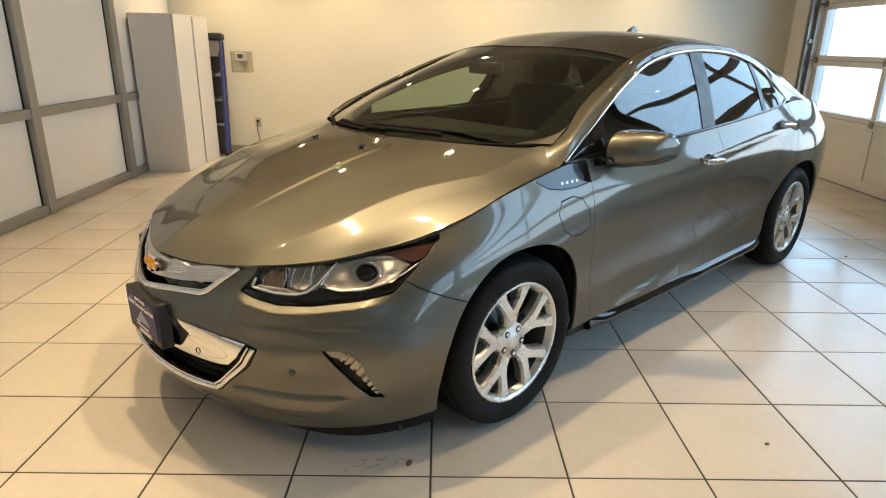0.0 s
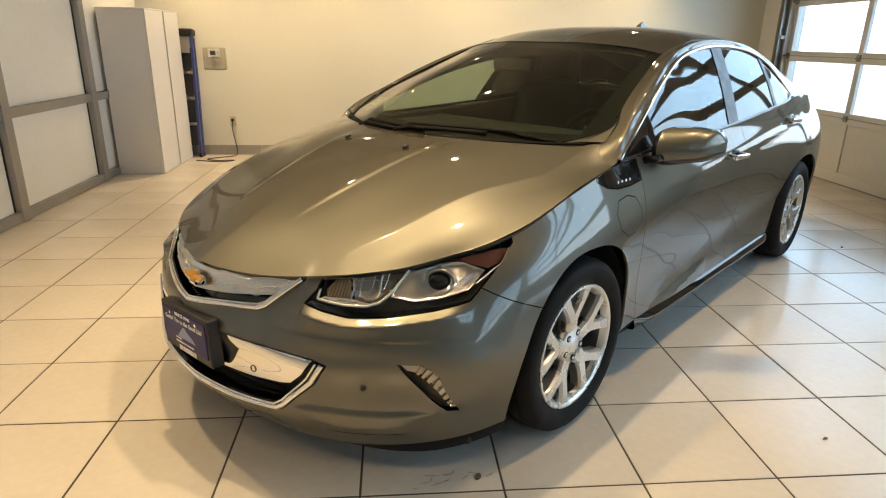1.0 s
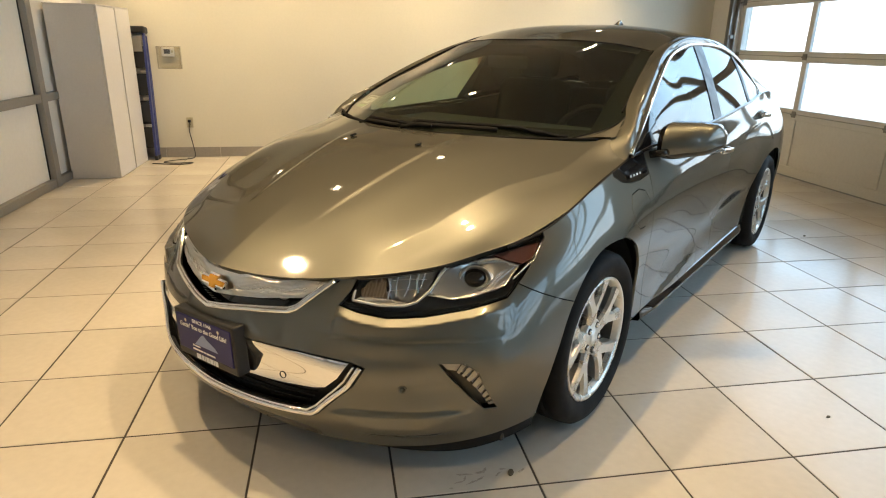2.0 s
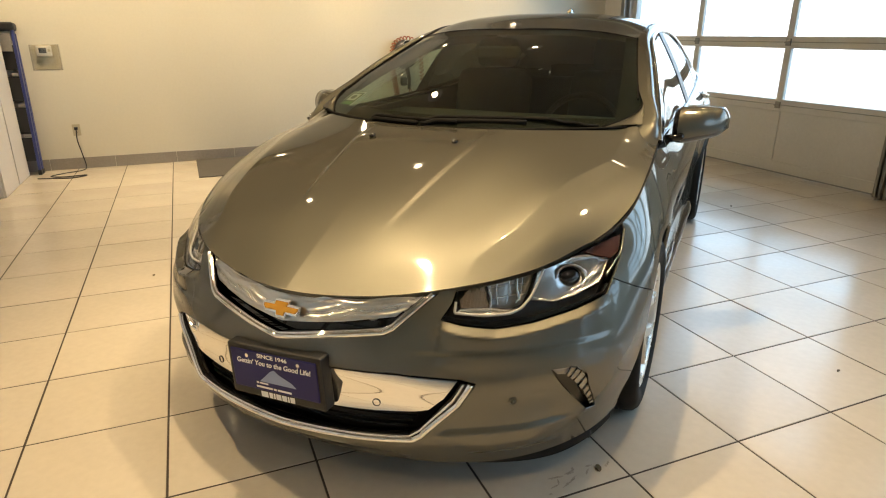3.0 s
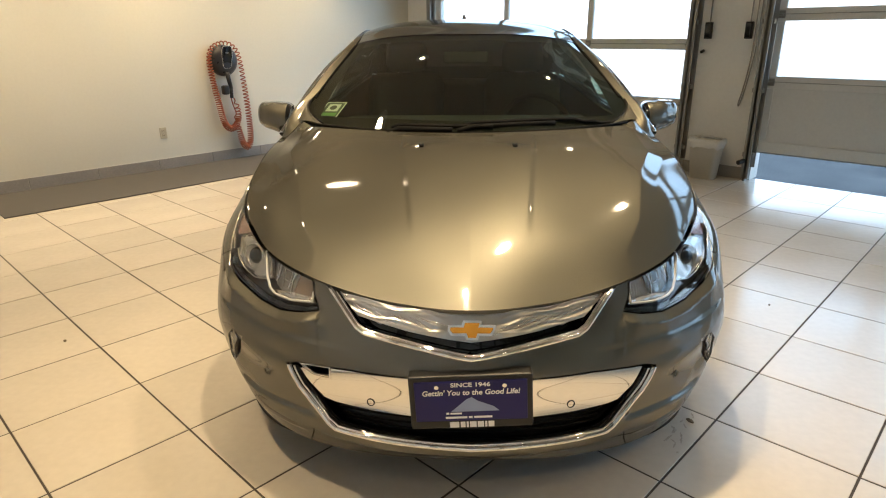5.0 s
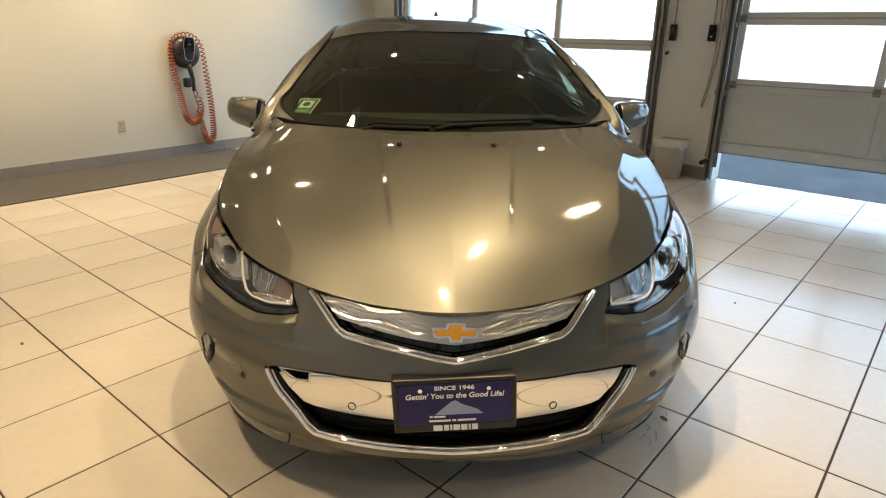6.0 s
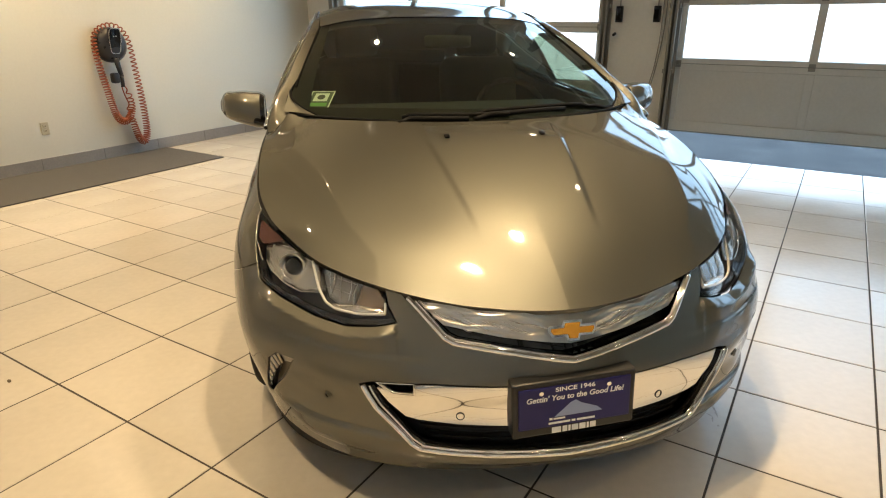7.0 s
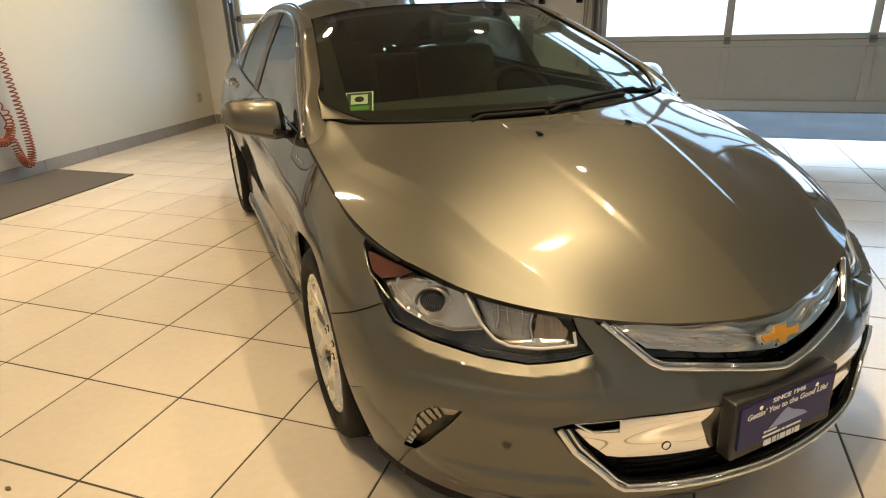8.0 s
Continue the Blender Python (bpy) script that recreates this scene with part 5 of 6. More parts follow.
# ---- wheels ----
def wheel_meshes():
    out = {}
    tread = [(.232, -.088), (.25, -.103), (.285, -.108), (.305, -.100), (.318, -.086), (.3235, -.06), (.3235, -.045), (.318, -.043), (.318, -.037), (.3245, -.035), (.325, -.008), (.319, -.006), (.319, .006), (.325, .008), (.3245, .035), (.318, .037), (.318, .043), (.3235, .045), (.3235, .06), (.318, .086), (.305, .100), (.300, .1035), (.285, .108), (.262, .1065), (.258, .1045), (.25, .103), (.236, .094), (.230, .086)]
    V, F = lathe(tread, 72)
    out["tyre"] = mesh_of("tyre", V, F, RUBBER, True)
    V, F = lathe([(.205, .068), (.196, .03), (.19, -.08), (.22, -.09)], 72)
    out["barrel"] = mesh_of("barrel", V, F, DARK_ALLOY, True)
    V, F = lathe([(.2315, .088), (.233, .094), (.230, .097), (.222, .095), (.214, .086), (.205, .068)], 72)
    out["rim"] = mesh_of("rim", V, F, ALLOY, True)
    V, F = lathe([(.0, .084), (.024, .084), (.030, .081), (.034, .077), (.060, .0765), (.070, .072), (.074, .05)], 40)
    out["hub"] = mesh_of("hub", V, F, ALLOY, True)
    V, F = lathe([(.0, -.01), (.06, -.01), (.07, -.02), (.15, -.02), (.15, -.04), (.0, -.04)], 40)
    out["disc"] = mesh_of("brake_disc", V, F, DARK_ALLOY, True)
    bm = bmesh.new()
    for sg in (1, -1):
        path = [(.025, 0, .032, .072), (.060, 1.0 * sg, .030, .075), (.095, 2.6 * sg, .0275, .078), (.120, 6.0 * sg, .025, .081), (.145, 11.0 * sg, .0225, .085), (.180, 15.5 * sg, .0225, .088), (.220, 18.0 * sg, .031, .090)]
        prev = None
        for r, a, w, y in path:
            a = radians(a)
            c = np.array((r * math.cos(a), 0, r * math.sin(a)))
            t = np.array((-math.sin(a), 0, math.cos(a)))
            ringv = [bm.verts.new(c + t * q * w + (0, yy, 0)) for q, yy in ((-1, y - .045), (-1.0, y - .012), (-.72, y), (.72, y), (1.0, y - .012), (1, y - .045))]
            if prev:
                for k in range(5):
                    bm.faces.new((prev[k], prev[k + 1], ringv[k + 1], ringv[k]))
            prev = ringv
    bmesh.ops.recalc_face_normals(bm, faces=bm.faces)
    me = bpy.data.meshes.new("spoke")
    bm.to_mesh(me)
    bm.free()
    me.materials.append(ALLOY)
    out["spoke"] = me
    V, F = lathe([(.0, .0835), (.0062, .0835), (.0084, .0815), (.0088, .077)], 6)
    out["nut"] = mesh_of("nut", V, F, SATIN, True)
    V, F = lathe([(.0125, .070), (.0125, .0795), (.0115, .0805), (.0105, .0785), (.0, .0785)], 16)
    out["well"] = mesh_of("well", V, F, BLACK, True)
    return out


def wheel(x, s, turn, y=.789):
    W = WHEEL
    w = new("wheel")
    w.parent = car
    w.matrix_basis = pose(x, s * y, WR, 0, 0, 0 if s > 0 else 180) @ pose(0, 0, 0, 0, turn, 0)
    for k in ("tyre", "rim", "barrel", "hub"):
        part(k, W[k], None, w)
    part("brake_disc", W["disc"], None, w)
    for k in range(5):
        part("spoke", W["spoke"], None, w).matrix_basis = pose(0, 0, 0, 0, 72 * k, 0)
        for nm in ("well", "nut"):
            a = radians(72 * k + 36)
            part("nut_well" if nm == "well" else "wheel_nut", W[nm], None, w).location = (.050 * math.cos(a), -.001, .050 * math.sin(a))


WHEEL = wheel_meshes()
wheel(AX, 1, -12)
wheel(AX, -1, 20)
wheel(RX, 1, 8, .780)
wheel(RX, -1, 30, .780)

# ---- cabin ----
bm = box(-.95, -.25, -.66, .66, .70, .955, .06)
part("dashboard", bm, TRIM, car, "", True)
V, F = tube([(-.90 - .09 * math.sin(a), .37 + .178 * math.cos(a), .895 + .15 * math.sin(a)) for a in np.linspace(0, 2 * math.pi, 40, endpoint=False)], .016, 8, True)
part("steering_wheel", mesh_of("steering_wheel", V, F, WIPER, True), None, car)
part("steering_wheel", rod((-.90, .37, .895), (-.60, .37, .82), .05, 14), WIPER, car)
for y in (.37, -.37):
    bm = box(-.10, .10, -.24, .24, -.35, .33, .07)
    part("seat_back", bm, SEAT, car, "", True).matrix_basis = pose(-1.62, y, .80, 0, -14, 0)
    bm = box(-.055, .055, -.13, .13, -.09, .09, .045)
    part("headrest", bm, SEAT, car, "", True).matrix_basis = pose(-1.73, y, 1.22, 0, -14, 0)
part("rear_seat", box(-2.75, -2.55, -.58, .58, .5, 1.02, .05), SEAT, car, "", True)
# unseen dark boards added to stop light leaking in at the tail
part("rear_leak_board", box(-3.32, -2.80, -.50, .50, .90, .985, .01), TRIM, car)
part("tail_leak_board", box(-3.34, -3.32, -.47, .47, .80, 1.085), TRIM, car)
for s in (1, -1):
    part("tail_leak_board", box(-3.24, -3.22, min(s * .46, s * .715), max(s * .46, s * .715), .78, 1.035), TRIM, car)
    part("tail_leak_board", box(-3.30, -2.80, min(s * .50, s * .70), max(s * .50, s * .70), .90, .985, .01), TRIM, car)
part("cabin_floor", box(-3.2, -.3, -.74, .74, .25, .5, .02), TRIM, car)
part("inner_mirror", box(-.03, .0, -.11, .11, -.028, .028, .012), TRIM, car, "", True).matrix_basis = pose(-.72, 0, 1.25)
G = loft(ROOF, 30, 20)
sheet("headliner", G - (0, 0, .03), material("headliner", (.10, .097, .09), .9), car, centre=True, up=(0, 0, -1))

BEIGE = vary(material("beige_pillar_trim", (.34, .30, .23), .8), 20, .08)
a, b = [np.array([(x - .03, y + dy, z - dz) for x, y, z in INNER[:5]]) for dy, dz in ((-.050, .030), (.022, .045))]
sheet("pillar_trim", loft([a, (a + b) / 2 + (0, -.012, 0), b], 24, 6, False), BEIGE, car, "beige inner pillar trim", sides=(1,), up=(0, -1, 0))

# dark lining of the roof rail and pillar over the passenger's window
a = np.array([(x, y - .012, z - .004) for x, y, z in CANT[:7]])
b = np.array([(x, y - .020 - .012 * k / 6, z - d) for k, ((x, y, z), d) in enumerate(zip(CANT[:7], (.012, .050, .066, .074, .076, .074, .06)))])
sheet("rail_lining", loft([a, (a + b) / 2 + (0, -.012, 0), b], 40, 6, False), TRIM, car, "dark roof rail lining", sides=(-1,), up=(0, -1, 0))

# ---- dealer plate ----
PLATE = material("blue_plate", (.022, .021, .125), 0.45, specular_ior_level=0.3)
PRINT = material("white_print", (.92, .92, .94), 0.5)
plate = new("plate_holder")
plate.parent = car
plate.matrix_basis = pose(.982, 0, .430, 0, -3, 90)
bm = box(-.165, .165, -.004, .040, -.082, .080, .006)
part("frame", bm, BLACK, plate, "black plastic plate frame")
part("plate", box(-.150, .150, -.0075, -.004, -.055, .066, .003), PLATE, plate, "blue dealer plate with white lettering")


def wording(text, x, z, size, mat, parent, y=-.0085, stretch=1.0, tilt=0.0):
    cu = bpy.data.curves.new("lettering", "FONT")
    cu.body, cu.size, cu.align_x, cu.align_y, cu.extrude, cu.shear = text, size, "CENTER", "CENTER", .0004, tilt
    cu.offset = size * .022
    tmp = new("lettering", cu)
    me = bpy.data.meshes.new_from_object(tmp.evaluated_get(bpy.context.evaluated_depsgraph_get()))
    bpy.data.objects.remove(tmp)
    me.materials.clear()
    me.materials.append(mat)
    ob = new("lettering", me)
    ob.parent = parent
    ob.matrix_basis = pose(x, y, z, 90, 0, 0) @ Matrix.Diagonal((stretch, 1, 1, 1))
    return ob


wording("SINCE 1946", 0, .055, .017, PRINT, plate, stretch=1.25)
wording("Gettin' You to the Good Life!", 0, .032, .0215, PRINT, plate, tilt=.15)
SNOW = material("plate_picture", (.30, .37, .60), .4)
bm = bmesh.new()
bm.faces.new([bm.verts.new(q) for q in ((-.055, -.0082, -.026), (-.03, -.0082, -.004), (-.012, -.0082, .012), (.002, -.0082, .018), (.018, -.0082, .006), (.06, -.0082, -.012), (.075, -.0082, -.026))])
part("plate_picture", bm, SNOW, plate)
for x0, x1, z0, z1 in ((-.068, -.060, -.034, -.028), (-.057, -.026, -.034, -.029), (-.070, -.012, -.047, -.041), (-.008, .002, -.047, -.041), (.006, .055, -.047, -.041)):
    part("print_bar", box(x0, x1, -.0084, -.0076, z0, z1), PRINT, plate)
for k, (x0, x1) in enumerate(((-.06, -.035), (-.031, -.018), (-.015, -.009), (-.006, .012), (.015, .032), (.035, .041), (.044, .06))):
    part("print_bar", box(x0, x1, -.0052, -.0038, -.078, -.060, .0008), PRINT, plate)
for x in (-.09, .09):
    part("screw", rod((x, -.0095, .050), (x, -.006, .050), .006, 12), CHROME, plate)

# ---- tail edge, rear window and tail lamps ----
a = hermite(np.arange(4), [r[-1] for r in ROOF], np.linspace(0, 3, 24))
b = np.array([(x, y, z) for x, y, z in hermite(np.arange(4), [(-3.575, 0, 1.048), (-3.57, .24, 1.044), (-3.535, .45, 1.025), (-3.45, .645, .992)], np.linspace(0, 3, 24))])
sheet("tail_edge", np.stack([a + (.004, 0, .001), (a + b) / 2 + (0, 0, .008), b], 1), PAINT, car, up=(-.3, 0, 1))
RG = loft(ROOF, 60, 40)
pick_x = (RG[20, :, 0] < -2.42) & (RG[20, :, 0] > -3.25)
sheet("rear_window", RG[:34, pick_x] + (0, 0, .004), GLOSS_BLACK, car, "dark rear window glass", centre=True, up=(0, 0, 1))
TAIL = material("smoked_red_lamp", (.05, .008, .008), 0.08)
skin("tail_lamp", flank([(-3.18, 1.03), (-3.30, 1.045), (-3.42, 1.05)]) + flank([(-3.44, .985), (-3.30, .985)]), [], TAIL, car, lift=0.004, step=0.02, label="dark red tail lamp")
bars = flank([(-.25, .878), (-.40, .882)])
for k in range(4):
    u0 = bars[0][0] + (bars[1][0] - bars[0][0]) * (.18 + k * .2)
    skin("print_bar", [(u0, .872), (u0 + .011, .872), (u0 + .014, .880), (u0 + .003, .880)], [], SATIN, car, lift=0.0015, depth=0.001, step=0.006, gap=0)


# ---- things in the room ----
def cabinet():
    c = thing("storage_cabinet", pose(-2.95, 7.13, 0), "tall white laminate storage cabinet with two closed doors", "cabinet")
    part("body", box(-.225, .205, -.48, .48, .0, 1.60, .004), CABINET, c)
    part("top", box(-.228, .226, -.484, .484, 1.601, 1.612, .002), CABINET, c)
    for a, b, n in ((-.478, .010, "door"), (.046, .478, "door")):
        part(n, box(.207, .226, a, b, .004, 1.598, .003), CABINET, c)
    # a black strip stands in for the shade between the two doors
    part("gap_shade", box(.2055, .214, .0105, .0455, .03, 1.598), BLACK, c, "black strip for the shade in the gap between the doors")


cabinet()

BLUE = vary(material("blue_fibreglass", (.03, .045, .20), .4), 20, .15, 120)


def ladder():
    l = thing("step_ladder", pose(-2.80, 7.62, 0, -4.5, 0, 0), "folded blue step ladder with black treads leaning on the wall", "ladder")
    for x in (-.02, .17):
        for y in (0.0, .085):
            part("rail", box(x - .012, x + .012, y - .03, y + .03, .0, 1.40 - .05 * (y > 0), .004), BLUE, l)
            part("foot", box(x - .016, x + .016, y - .034, y + .034, 0, .05, .004), BLACK, l)
    for k in range(4):
        part("tread", box(-.008, .158, -.022, -.002, .14 + .29 * k, .37 + .29 * k, .004), BLACK, l)
        part("bracket", box(.10, .156, -.030, -.022, .375 + .29 * k, .405 + .29 * k, .003), ALU, l)
    part("top_cap", box(-.045, .195, -.05, .135, 1.37, 1.445, .02), BLACK, l)
    part("label_plate", box(.0, .15, -.034, -.030, 1.18, 1.34, .002), ALU, l)
    for k in range(3):
        part("back_brace", box(-.01, .16, .07, .09, .40 + .32 * k, .43 + .32 * k, .003), BLACK, l)


ladder()

CLEAR = glass("clear_guard", (.94, .94, .92), 0.05)
IVORY = vary(material("ivory_plastic", (.52, .475, .35), .4), 20, .05)
WHITEP = vary(material("white_plastic", (.78, .77, .74), .4), 20, .05)


def thermostat():
    t = thing("thermostat", pose(-2.402, YN, 1.12), "white wall thermostat under a clear plastic guard", "thermostat")
    part("body", box(-.080, .056, -.034, -.006, .008, .108, .010), WHITEP, t)
    part("display", box(-.052, .012, -.0355, -.034, .038, .086, .001), BLACK, t, "dark display")
    part("button", box(.024, .044, -.0365, -.034, .050, .076, .002), IVORY, t)
    for a, b in ((-.125, -.120), (.118, .123)):
        part("guard_side", box(a, b, -.06, -.001, -.122, .118), CLEAR, t).visible_shadow = False
    for c, d in ((-.122, -.117), (.113, .118)):
        part("guard_side", box(-.119, .117, -.06, -.001, c, d), CLEAR, t).visible_shadow = False
    part("guard_front", box(-.125, .123, -.065, -.0605, -.122, .118, .002), CLEAR, t).visible_shadow = False
    part("base_plate", box(-.118, .116, -.005, -.0008, -.116, .112, .002), IVORY, t)


thermostat()


def outlet(x, z, mat, y=YN):
    o = thing("wall_outlet", pose(x, y, z), "small ivory wall socket plate", "socket", "wall sockets")
    part("plate", box(-.036, .036, -.007, -.0005, -.058, .058, .003), mat, o)
    for dz in (-.022, .022):
        part("socket", box(-.017, .017, -.0095, -.007, dz - .014, dz + .014, .003), mat, o)
        for dx in (-.006, .006):
            part("slot", box(dx - .0015, dx + .0015, -.0102, -.0094, dz - .003, dz + .007), BLACK, o)
    part("screw", rod((0, -.0085, 0), (0, -.0065, 0), .003, 8), ALU, o)


outlet(-2.27, .40, IVORY)
outlet(.555, .385, IVORY)
outlet(3.93, .36, IVORY)


def cable(name, pts, r, mat, label, category):
    P = hermite(np.arange(len(pts)), pts, np.linspace(0, len(pts) - 1, 24 * len(pts)))
    V, F = tube(P, r, 8)
    return tagged(part(name, mesh_of(name, V, F, mat, True), None), label, category)


cable("power_cord", [(-2.27, YN - .012, .415), (-2.268, YN - .05, .40), (-2.275, YN - .045, .30), (-2.255, YN - .04, .16), (-2.235, YN - .07, .03), (-2.27, YN - .14, .0055), (-2.40, YN - .22, .0055), (-2.52, YN - .34, .0055), (-2.40, YN - .42, .0055), (-2.20, YN - .40, .0055), (-2.32, YN - .50, .0055), (-2.62, YN - .42, .0055)], .005, BLACK, "thin black power cord lying on the tiles", "cord")
tagged(part("adapter_plug", box(-2.285, -2.255, YN - .045, YN - .0105, .405, .432, .004), BLACK), "small black plug in a wall socket", "plug")


def charger():
    """The wall charging station with its coiled orange lead."""
    c = thing("charging_station", pose(1.305, YN, 1.10), "dark grey wall-mounted car charging station with coiled orange lead", "charger")
    SHELL = vary(material("charcoal_plastic", (.020, .021, .026), .32), 20, .1)
    ORANGE = vary(material("orange_cable", (.34, .080, .025), .45), 30, .15)
    prof = [(.0, .125), (.06, .122), (.11, .108), (.145, .080), (.158, .045), (.156, .0)]
    V, F = lathe(prof, 40)
    part("shell", mesh_of("shell", [(x, -y - .012, z * 1.06) for x, y, z in V], [f[::-1] for f in F], SHELL, True), None, c)
    part("wall_bracket", rod((0, -.02, 0), (0, -.0005, 0), .12, 32), BLACK, c)
    bm = box(-.060, .060, -.012, .012, -.118, .118, .011, None, 4)
    panel = part("front_panel", bm, GLOSS_BLACK, c, "glossy black panel with silver rim", True)
    panel.matrix_basis = pose(.0, -.134, .040, 10, 0, 0)
    k = [(.060 * math.copysign(abs(math.cos(a)) ** .4, math.cos(a)) * (1 - .12 * (math.sin(a) < 0)), 0, .118 * math.copysign(abs(math.sin(a)) ** .55, math.sin(a))) for a in np.linspace(0, 2 * math.pi, 48, endpoint=False)]
    V, F = tube([(x, -.013, z) for x, _, z in k], .0042, 6, True)
    part("panel_rim", mesh_of("panel_rim", V, F, SATIN, True), None, panel)
    for dx in (-.012, .012):
        part("indicator", rod((dx, -.0145, .045), (dx, -.0125, .045), .004, 10), WHITEP, panel)
    # plug in its cradle
    part("plug", rod((.0, -.10, -.12), (.035, -.09, -.30), .026, 16, None, .021), BLACK, c, "black charging plug", True)
    part("plug_handle", rod((.035, -.09, -.28), (.02, -.11, -.40), .019, 14), BLACK, c, "", True)
    part("plug_head", box(-.075, .0, -.13, -.06, -.36, -.26, .018), BLACK, c, "", True)
    # the lead: from the plug down, round the left, over the top, down the right
    path = [(.04, -.10, -.40), (.075, -.10, -.50), (.085, -.09, -.62), (.04, -.085, -.715), (-.03, -.085, -.735), (-.09, -.085, -.66), (-.125, -.08, -.45), (-.16, -.075, -.20), (-.172, -.07, .02), (-.125, -.07, .135), (.0, -.07, .185), (.115, -.07, .15), (.178, -.075, .03), (.20, -.08, -.25), (.215, -.085, -.55), (.21, -.09, -.85), (.17, -.09, -.965), (.11, -.09, -.92), (.08, -.08, -.75), (.06, -.06, -.55), (.05, -.04, -.3)]
    path = np.array(path)
    dens = np.array([3, 12, 26, 36, 36, 34, 26, 22, 19, 16, 14, 14, 14, 15, 18, 26, 38, 38, 20, 2, 1], float)
    K = np.arange(len(path))
    t = np.linspace(0, len(path) - 1, 7600)
    P = hermite(K, path, t)
    step = np.linalg.norm(np.diff(P, axis=0), axis=1)
    turns = np.r_[0, np.cumsum(step * np.interp(t[1:], K, dens) * 2 * math.pi * 1.6)]
    T = np.gradient(P, axis=0)
    T /= np.linalg.norm(T, axis=1)[:, None]
    A = np.cross(T, (0, 1, 0))
    A /= np.linalg.norm(A, axis=1)[:, None] + 1e-9
    B = np.cross(T, A)
    rad = np.interp(t, K, [.004, .026, .031, .032, .032, .031, .029, .027, .023, .020, .019, .019, .021, .025, .028, .030, .032, .032, .028, .012, .004])
    Q = P + (A * np.cos(turns)[:, None] + B * np.sin(turns)[:, None]) * rad[:, None]
    V, F = tube(Q, .0064, 5)
    part("coiled_lead", mesh_of("coiled_lead", V, F, ORANGE, True), None, c, "coiled orange charging lead")


charger()

mat_bm = box(-1.165, 1.755, 6.835, YN - .018, .001, .010, .004)
tagged(part("floor_mat", mat_bm, MAT), "long dark grey carpet runner along the wall", "mat")


def bin_():
    b = thing("waste_bin", pose(3.98, 3.40, 0.001), "cream plastic waste bin with a loose liner, beside the door post", "bin")
    P = vary(material("bin_plastic", (.70, .665, .58), .45), 8, .06)
    bm = bmesh.new()

    def ring_(w, d, z):
        out = []
        for k in range(32):
            a = 2 * math.pi * k / 32
            c, s = math.cos(a), math.sin(a)
            out.append(bm.verts.new((w * math.copysign(abs(c) ** .45, c), d * math.copysign(abs(s) ** .45, s), z)))
        return out
    rings = [ring_(.085, .115, .0), ring_(.105, .145, .34), ring_(.115, .156, .342), ring_(.115, .156, .365), ring_(.100, .140, .366), ring_(.082, .112, .012)]
    for p, q in zip(rings, rings[1:]):
        for k in range(32):
            bm.faces.new((p[k], p[(k + 1) % 32], q[(k + 1) % 32], q[k]))
    bm.faces.new(rings[0][::-1])
    bm.faces.new(rings[-1])
    part("bucket", bm, P, b, "", True)
    bm = bmesh.new()
    prev = None
    random.seed(5)
    for rr, z in ((.98, .30), (1.10, .355), (1.04, .385), (.9, .375)):
        cur = []
        for k in range(32):
            a = 2 * math.pi * k / 32
            c, s = math.cos(a), math.sin(a)
            w = random.uniform(.97, 1.03)
            cur.append(bm.verts.new((.112 * rr * w * math.copysign(abs(c) ** .5, c), .152 * rr * w * math.copysign(abs(s) ** .5, s), z + random.uniform(-.012, .012))))
        if prev:
            for k in range(32):
                bm.faces.new((prev[k], prev[(k + 1) % 32], cur[(k + 1) % 32], cur[k]))
        prev = cur
    part("liner", bm, WHITEP, b, "thin white bin liner folded over the rim", True)


bin_()

for y in (3.585, 3.215):
    g = thing("door_sensor", pose(XE, y, 1.375), "black door control box on the wall", "control box", "door control boxes")
    part("housing", box(-.055, -.0005, -.03, .03, -.075, .075, .006), BLACK, g)
    part("cover", box(-.060, -.055, -.022, .022, -.06, .06, .002), GLOSS_BLACK, g)
    part("cable", rod((-.012, 0, .075), (-.012, 0 , 1.2), .006, 8), ALU, g)
tagged(part("wall_cleat", rod((XE - .001, 3.62, 1.19), (XE - .05, 3.62, 1.18), .014, 12), BLACK), "small black knob on the wall", "knob")
CORD = vary(material("grey_cord", (.36, .34, .31), .6), 30, .1)
cable("pull_cord", [(XE - .012, 3.165, 2.4), (XE - .014, 3.165, 1.7), (XE - .015, 3.165, 1.2), (XE - .015, 3.19, .9), (XE - .013, 3.222, .72), (XE - .014, 3.205, .72), (XE - .016, 3.165, .95), (XE - .018, 3.135, 1.25), (XE - .018, 3.13, 1.8), (XE - .016, 3.13, 2.4)], .006, CORD, "grey looped pull cord hanging beside the door", "cord")
tagged(part("floor_bumper", rod((XE - .14, 3.10, .18), (XE - .03, 3.06, .20), .022, 12), BLACK), "black rubber bumper on the door track", "bumper")

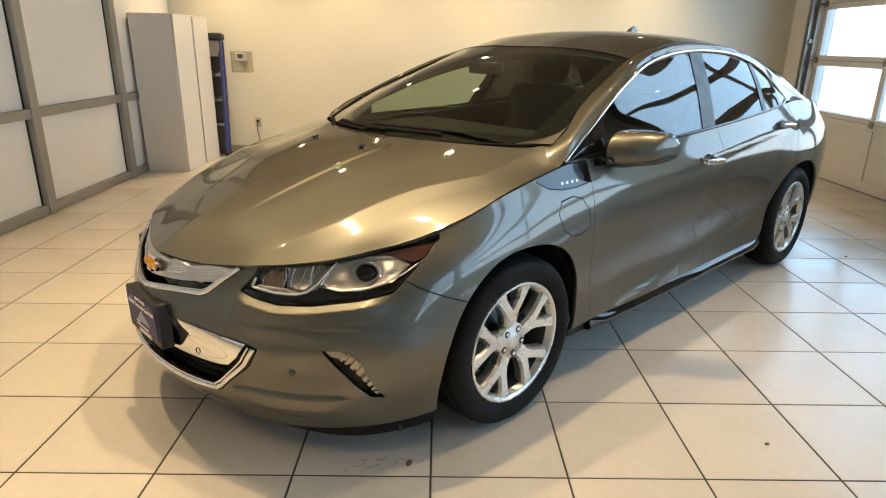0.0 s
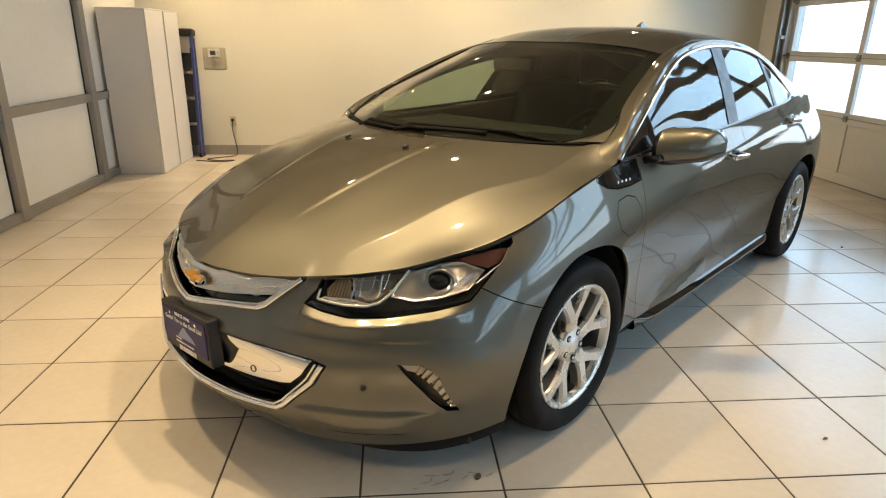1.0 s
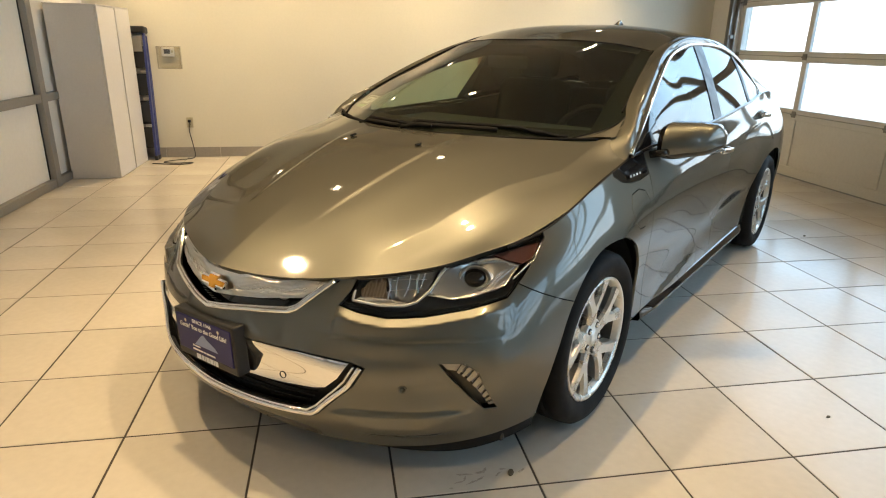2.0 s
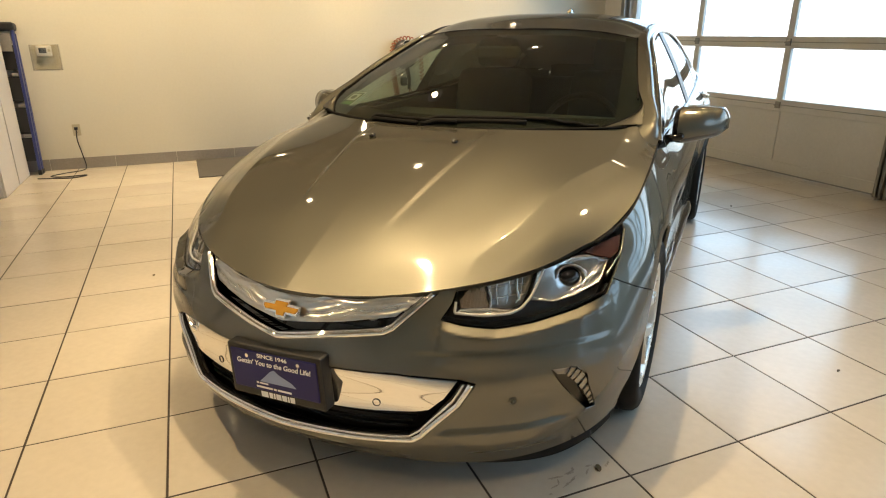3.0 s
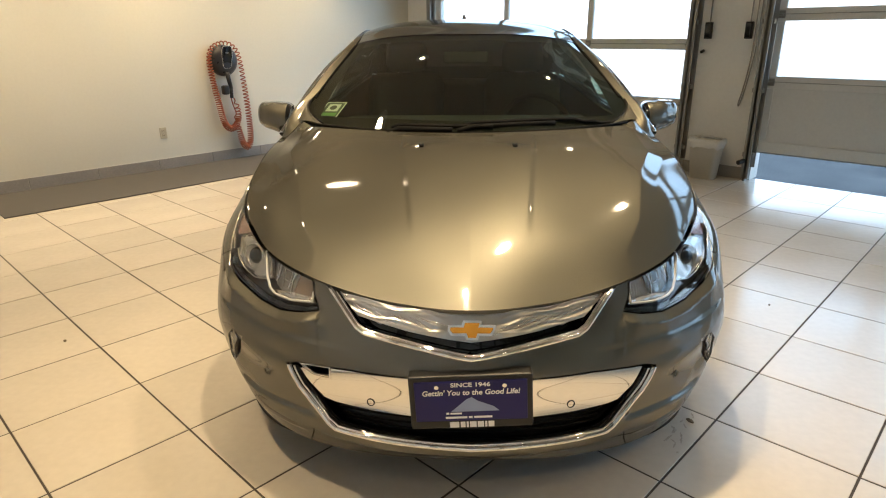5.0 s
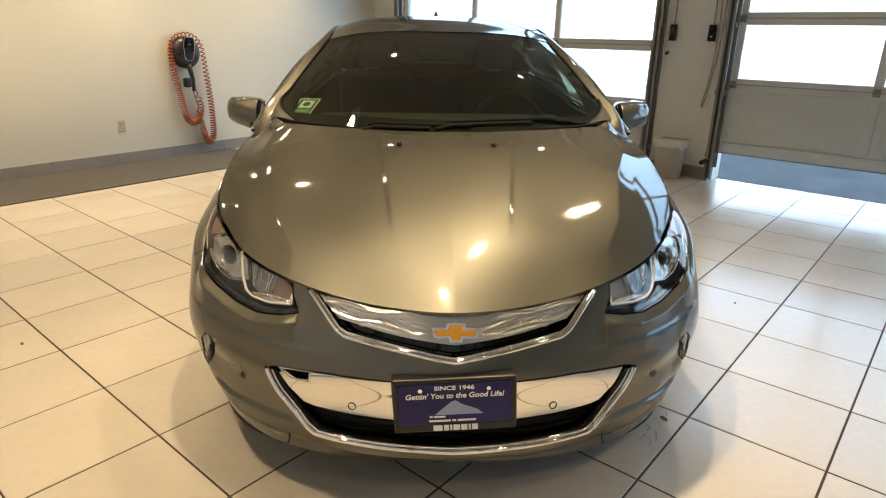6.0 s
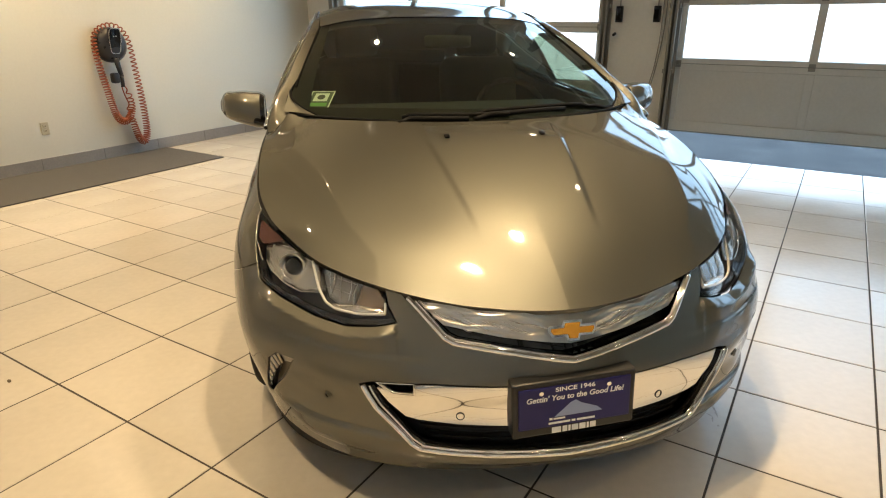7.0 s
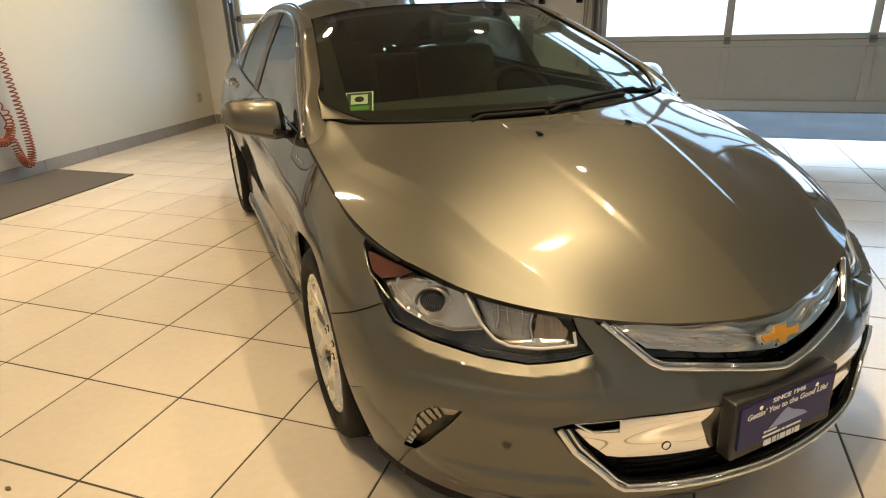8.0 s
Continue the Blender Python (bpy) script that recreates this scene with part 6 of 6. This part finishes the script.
# scuffed stains, crumbs and a dry leaf on the tiles
def stain(spots):
    random.seed(11)
    whole = thing("floor_stain", pose(-.19, 1.78, .0), "thin dark scuffed dirt smudges on a tile", "stain")
    for x, y, r, squash, turn in spots:
        a0, n, bm = radians(turn), 18, bmesh.new()
        x, y = x + .19, y - 1.78
        rim = []
        for k in range(n):
            a = 2 * math.pi * k / n
            q = r * random.uniform(.55, 1.3)
            p, w = q * math.cos(a), q * squash * math.sin(a)
            rim.append(bm.verts.new((x + p * math.cos(a0) - w * math.sin(a0), y + p * math.sin(a0) + w * math.cos(a0), .0013)))
        bm.faces.new(rim)
        part("smudge", bm, STAIN, whole)


STAIN = vary(material("dirt_smudge", (.36, .32, .27), .5), 60, .5, 300)
stain([(-.314, 1.741, .006, .7, 0), (-.283, 1.766, .020, .18, 10), (-.262, 1.800, .024, .2, -8), (-.243, 1.759, .018, .25, 25), (-.214, 1.772, .022, .2, 30), (-.205, 1.803, .022, .3, 5), (-.262, 1.779, .012, .3, 70), (-.188, 1.812, .014, .5, 60), (-.150, 1.785, .020, .14, 40), (-.128, 1.808, .012, .3, 0), (-.066, 1.793, .018, .25, 35)])
LEAF = vary(material("dry_leaf", (.10, .075, .045), .8), 60, .3)


def scrap(name, x, y, size, turn, label, mat=LEAF):
    random.seed(int(abs(x) * 1000))
    bm = bmesh.new()
    n = 9
    ringv = [bm.verts.new((size * (1 + .4 * random.random()) * math.cos(2 * math.pi * k / n), .5 * size * (1 + .5 * random.random()) * math.sin(2 * math.pi * k / n), .003 + .25 * size * random.random())) for k in range(n)]
    top = bm.verts.new((0, 0, .004 + .1 * size))
    for k in range(n):
        bm.faces.new((ringv[k], ringv[(k + 1) % n], top))
    low = [bm.verts.new((v.co.x, v.co.y, .0012)) for v in ringv]
    for k in range(n):
        bm.faces.new((low[k], low[(k + 1) % n], ringv[(k + 1) % n], ringv[k]))
    ob = tagged(part(name, bm, mat), label, "debris")
    ob.matrix_basis = pose(x, y, 0, 0, 0, turn)


scrap("dry_leaf", -.106, 1.785, .014, 70, "small curled dark dry leaf on a tile")
scrap("crumb", 1.187, 1.913, .008, 20, "small tan crumb on a tile")
scrap("crumb", 2.816, 4.048, .012, 40, "small dark crumb on a tile")
scrap("crumb", -1.496, 4.190, .010, 80, "small tan crumb on a tile")

lay_tiles()
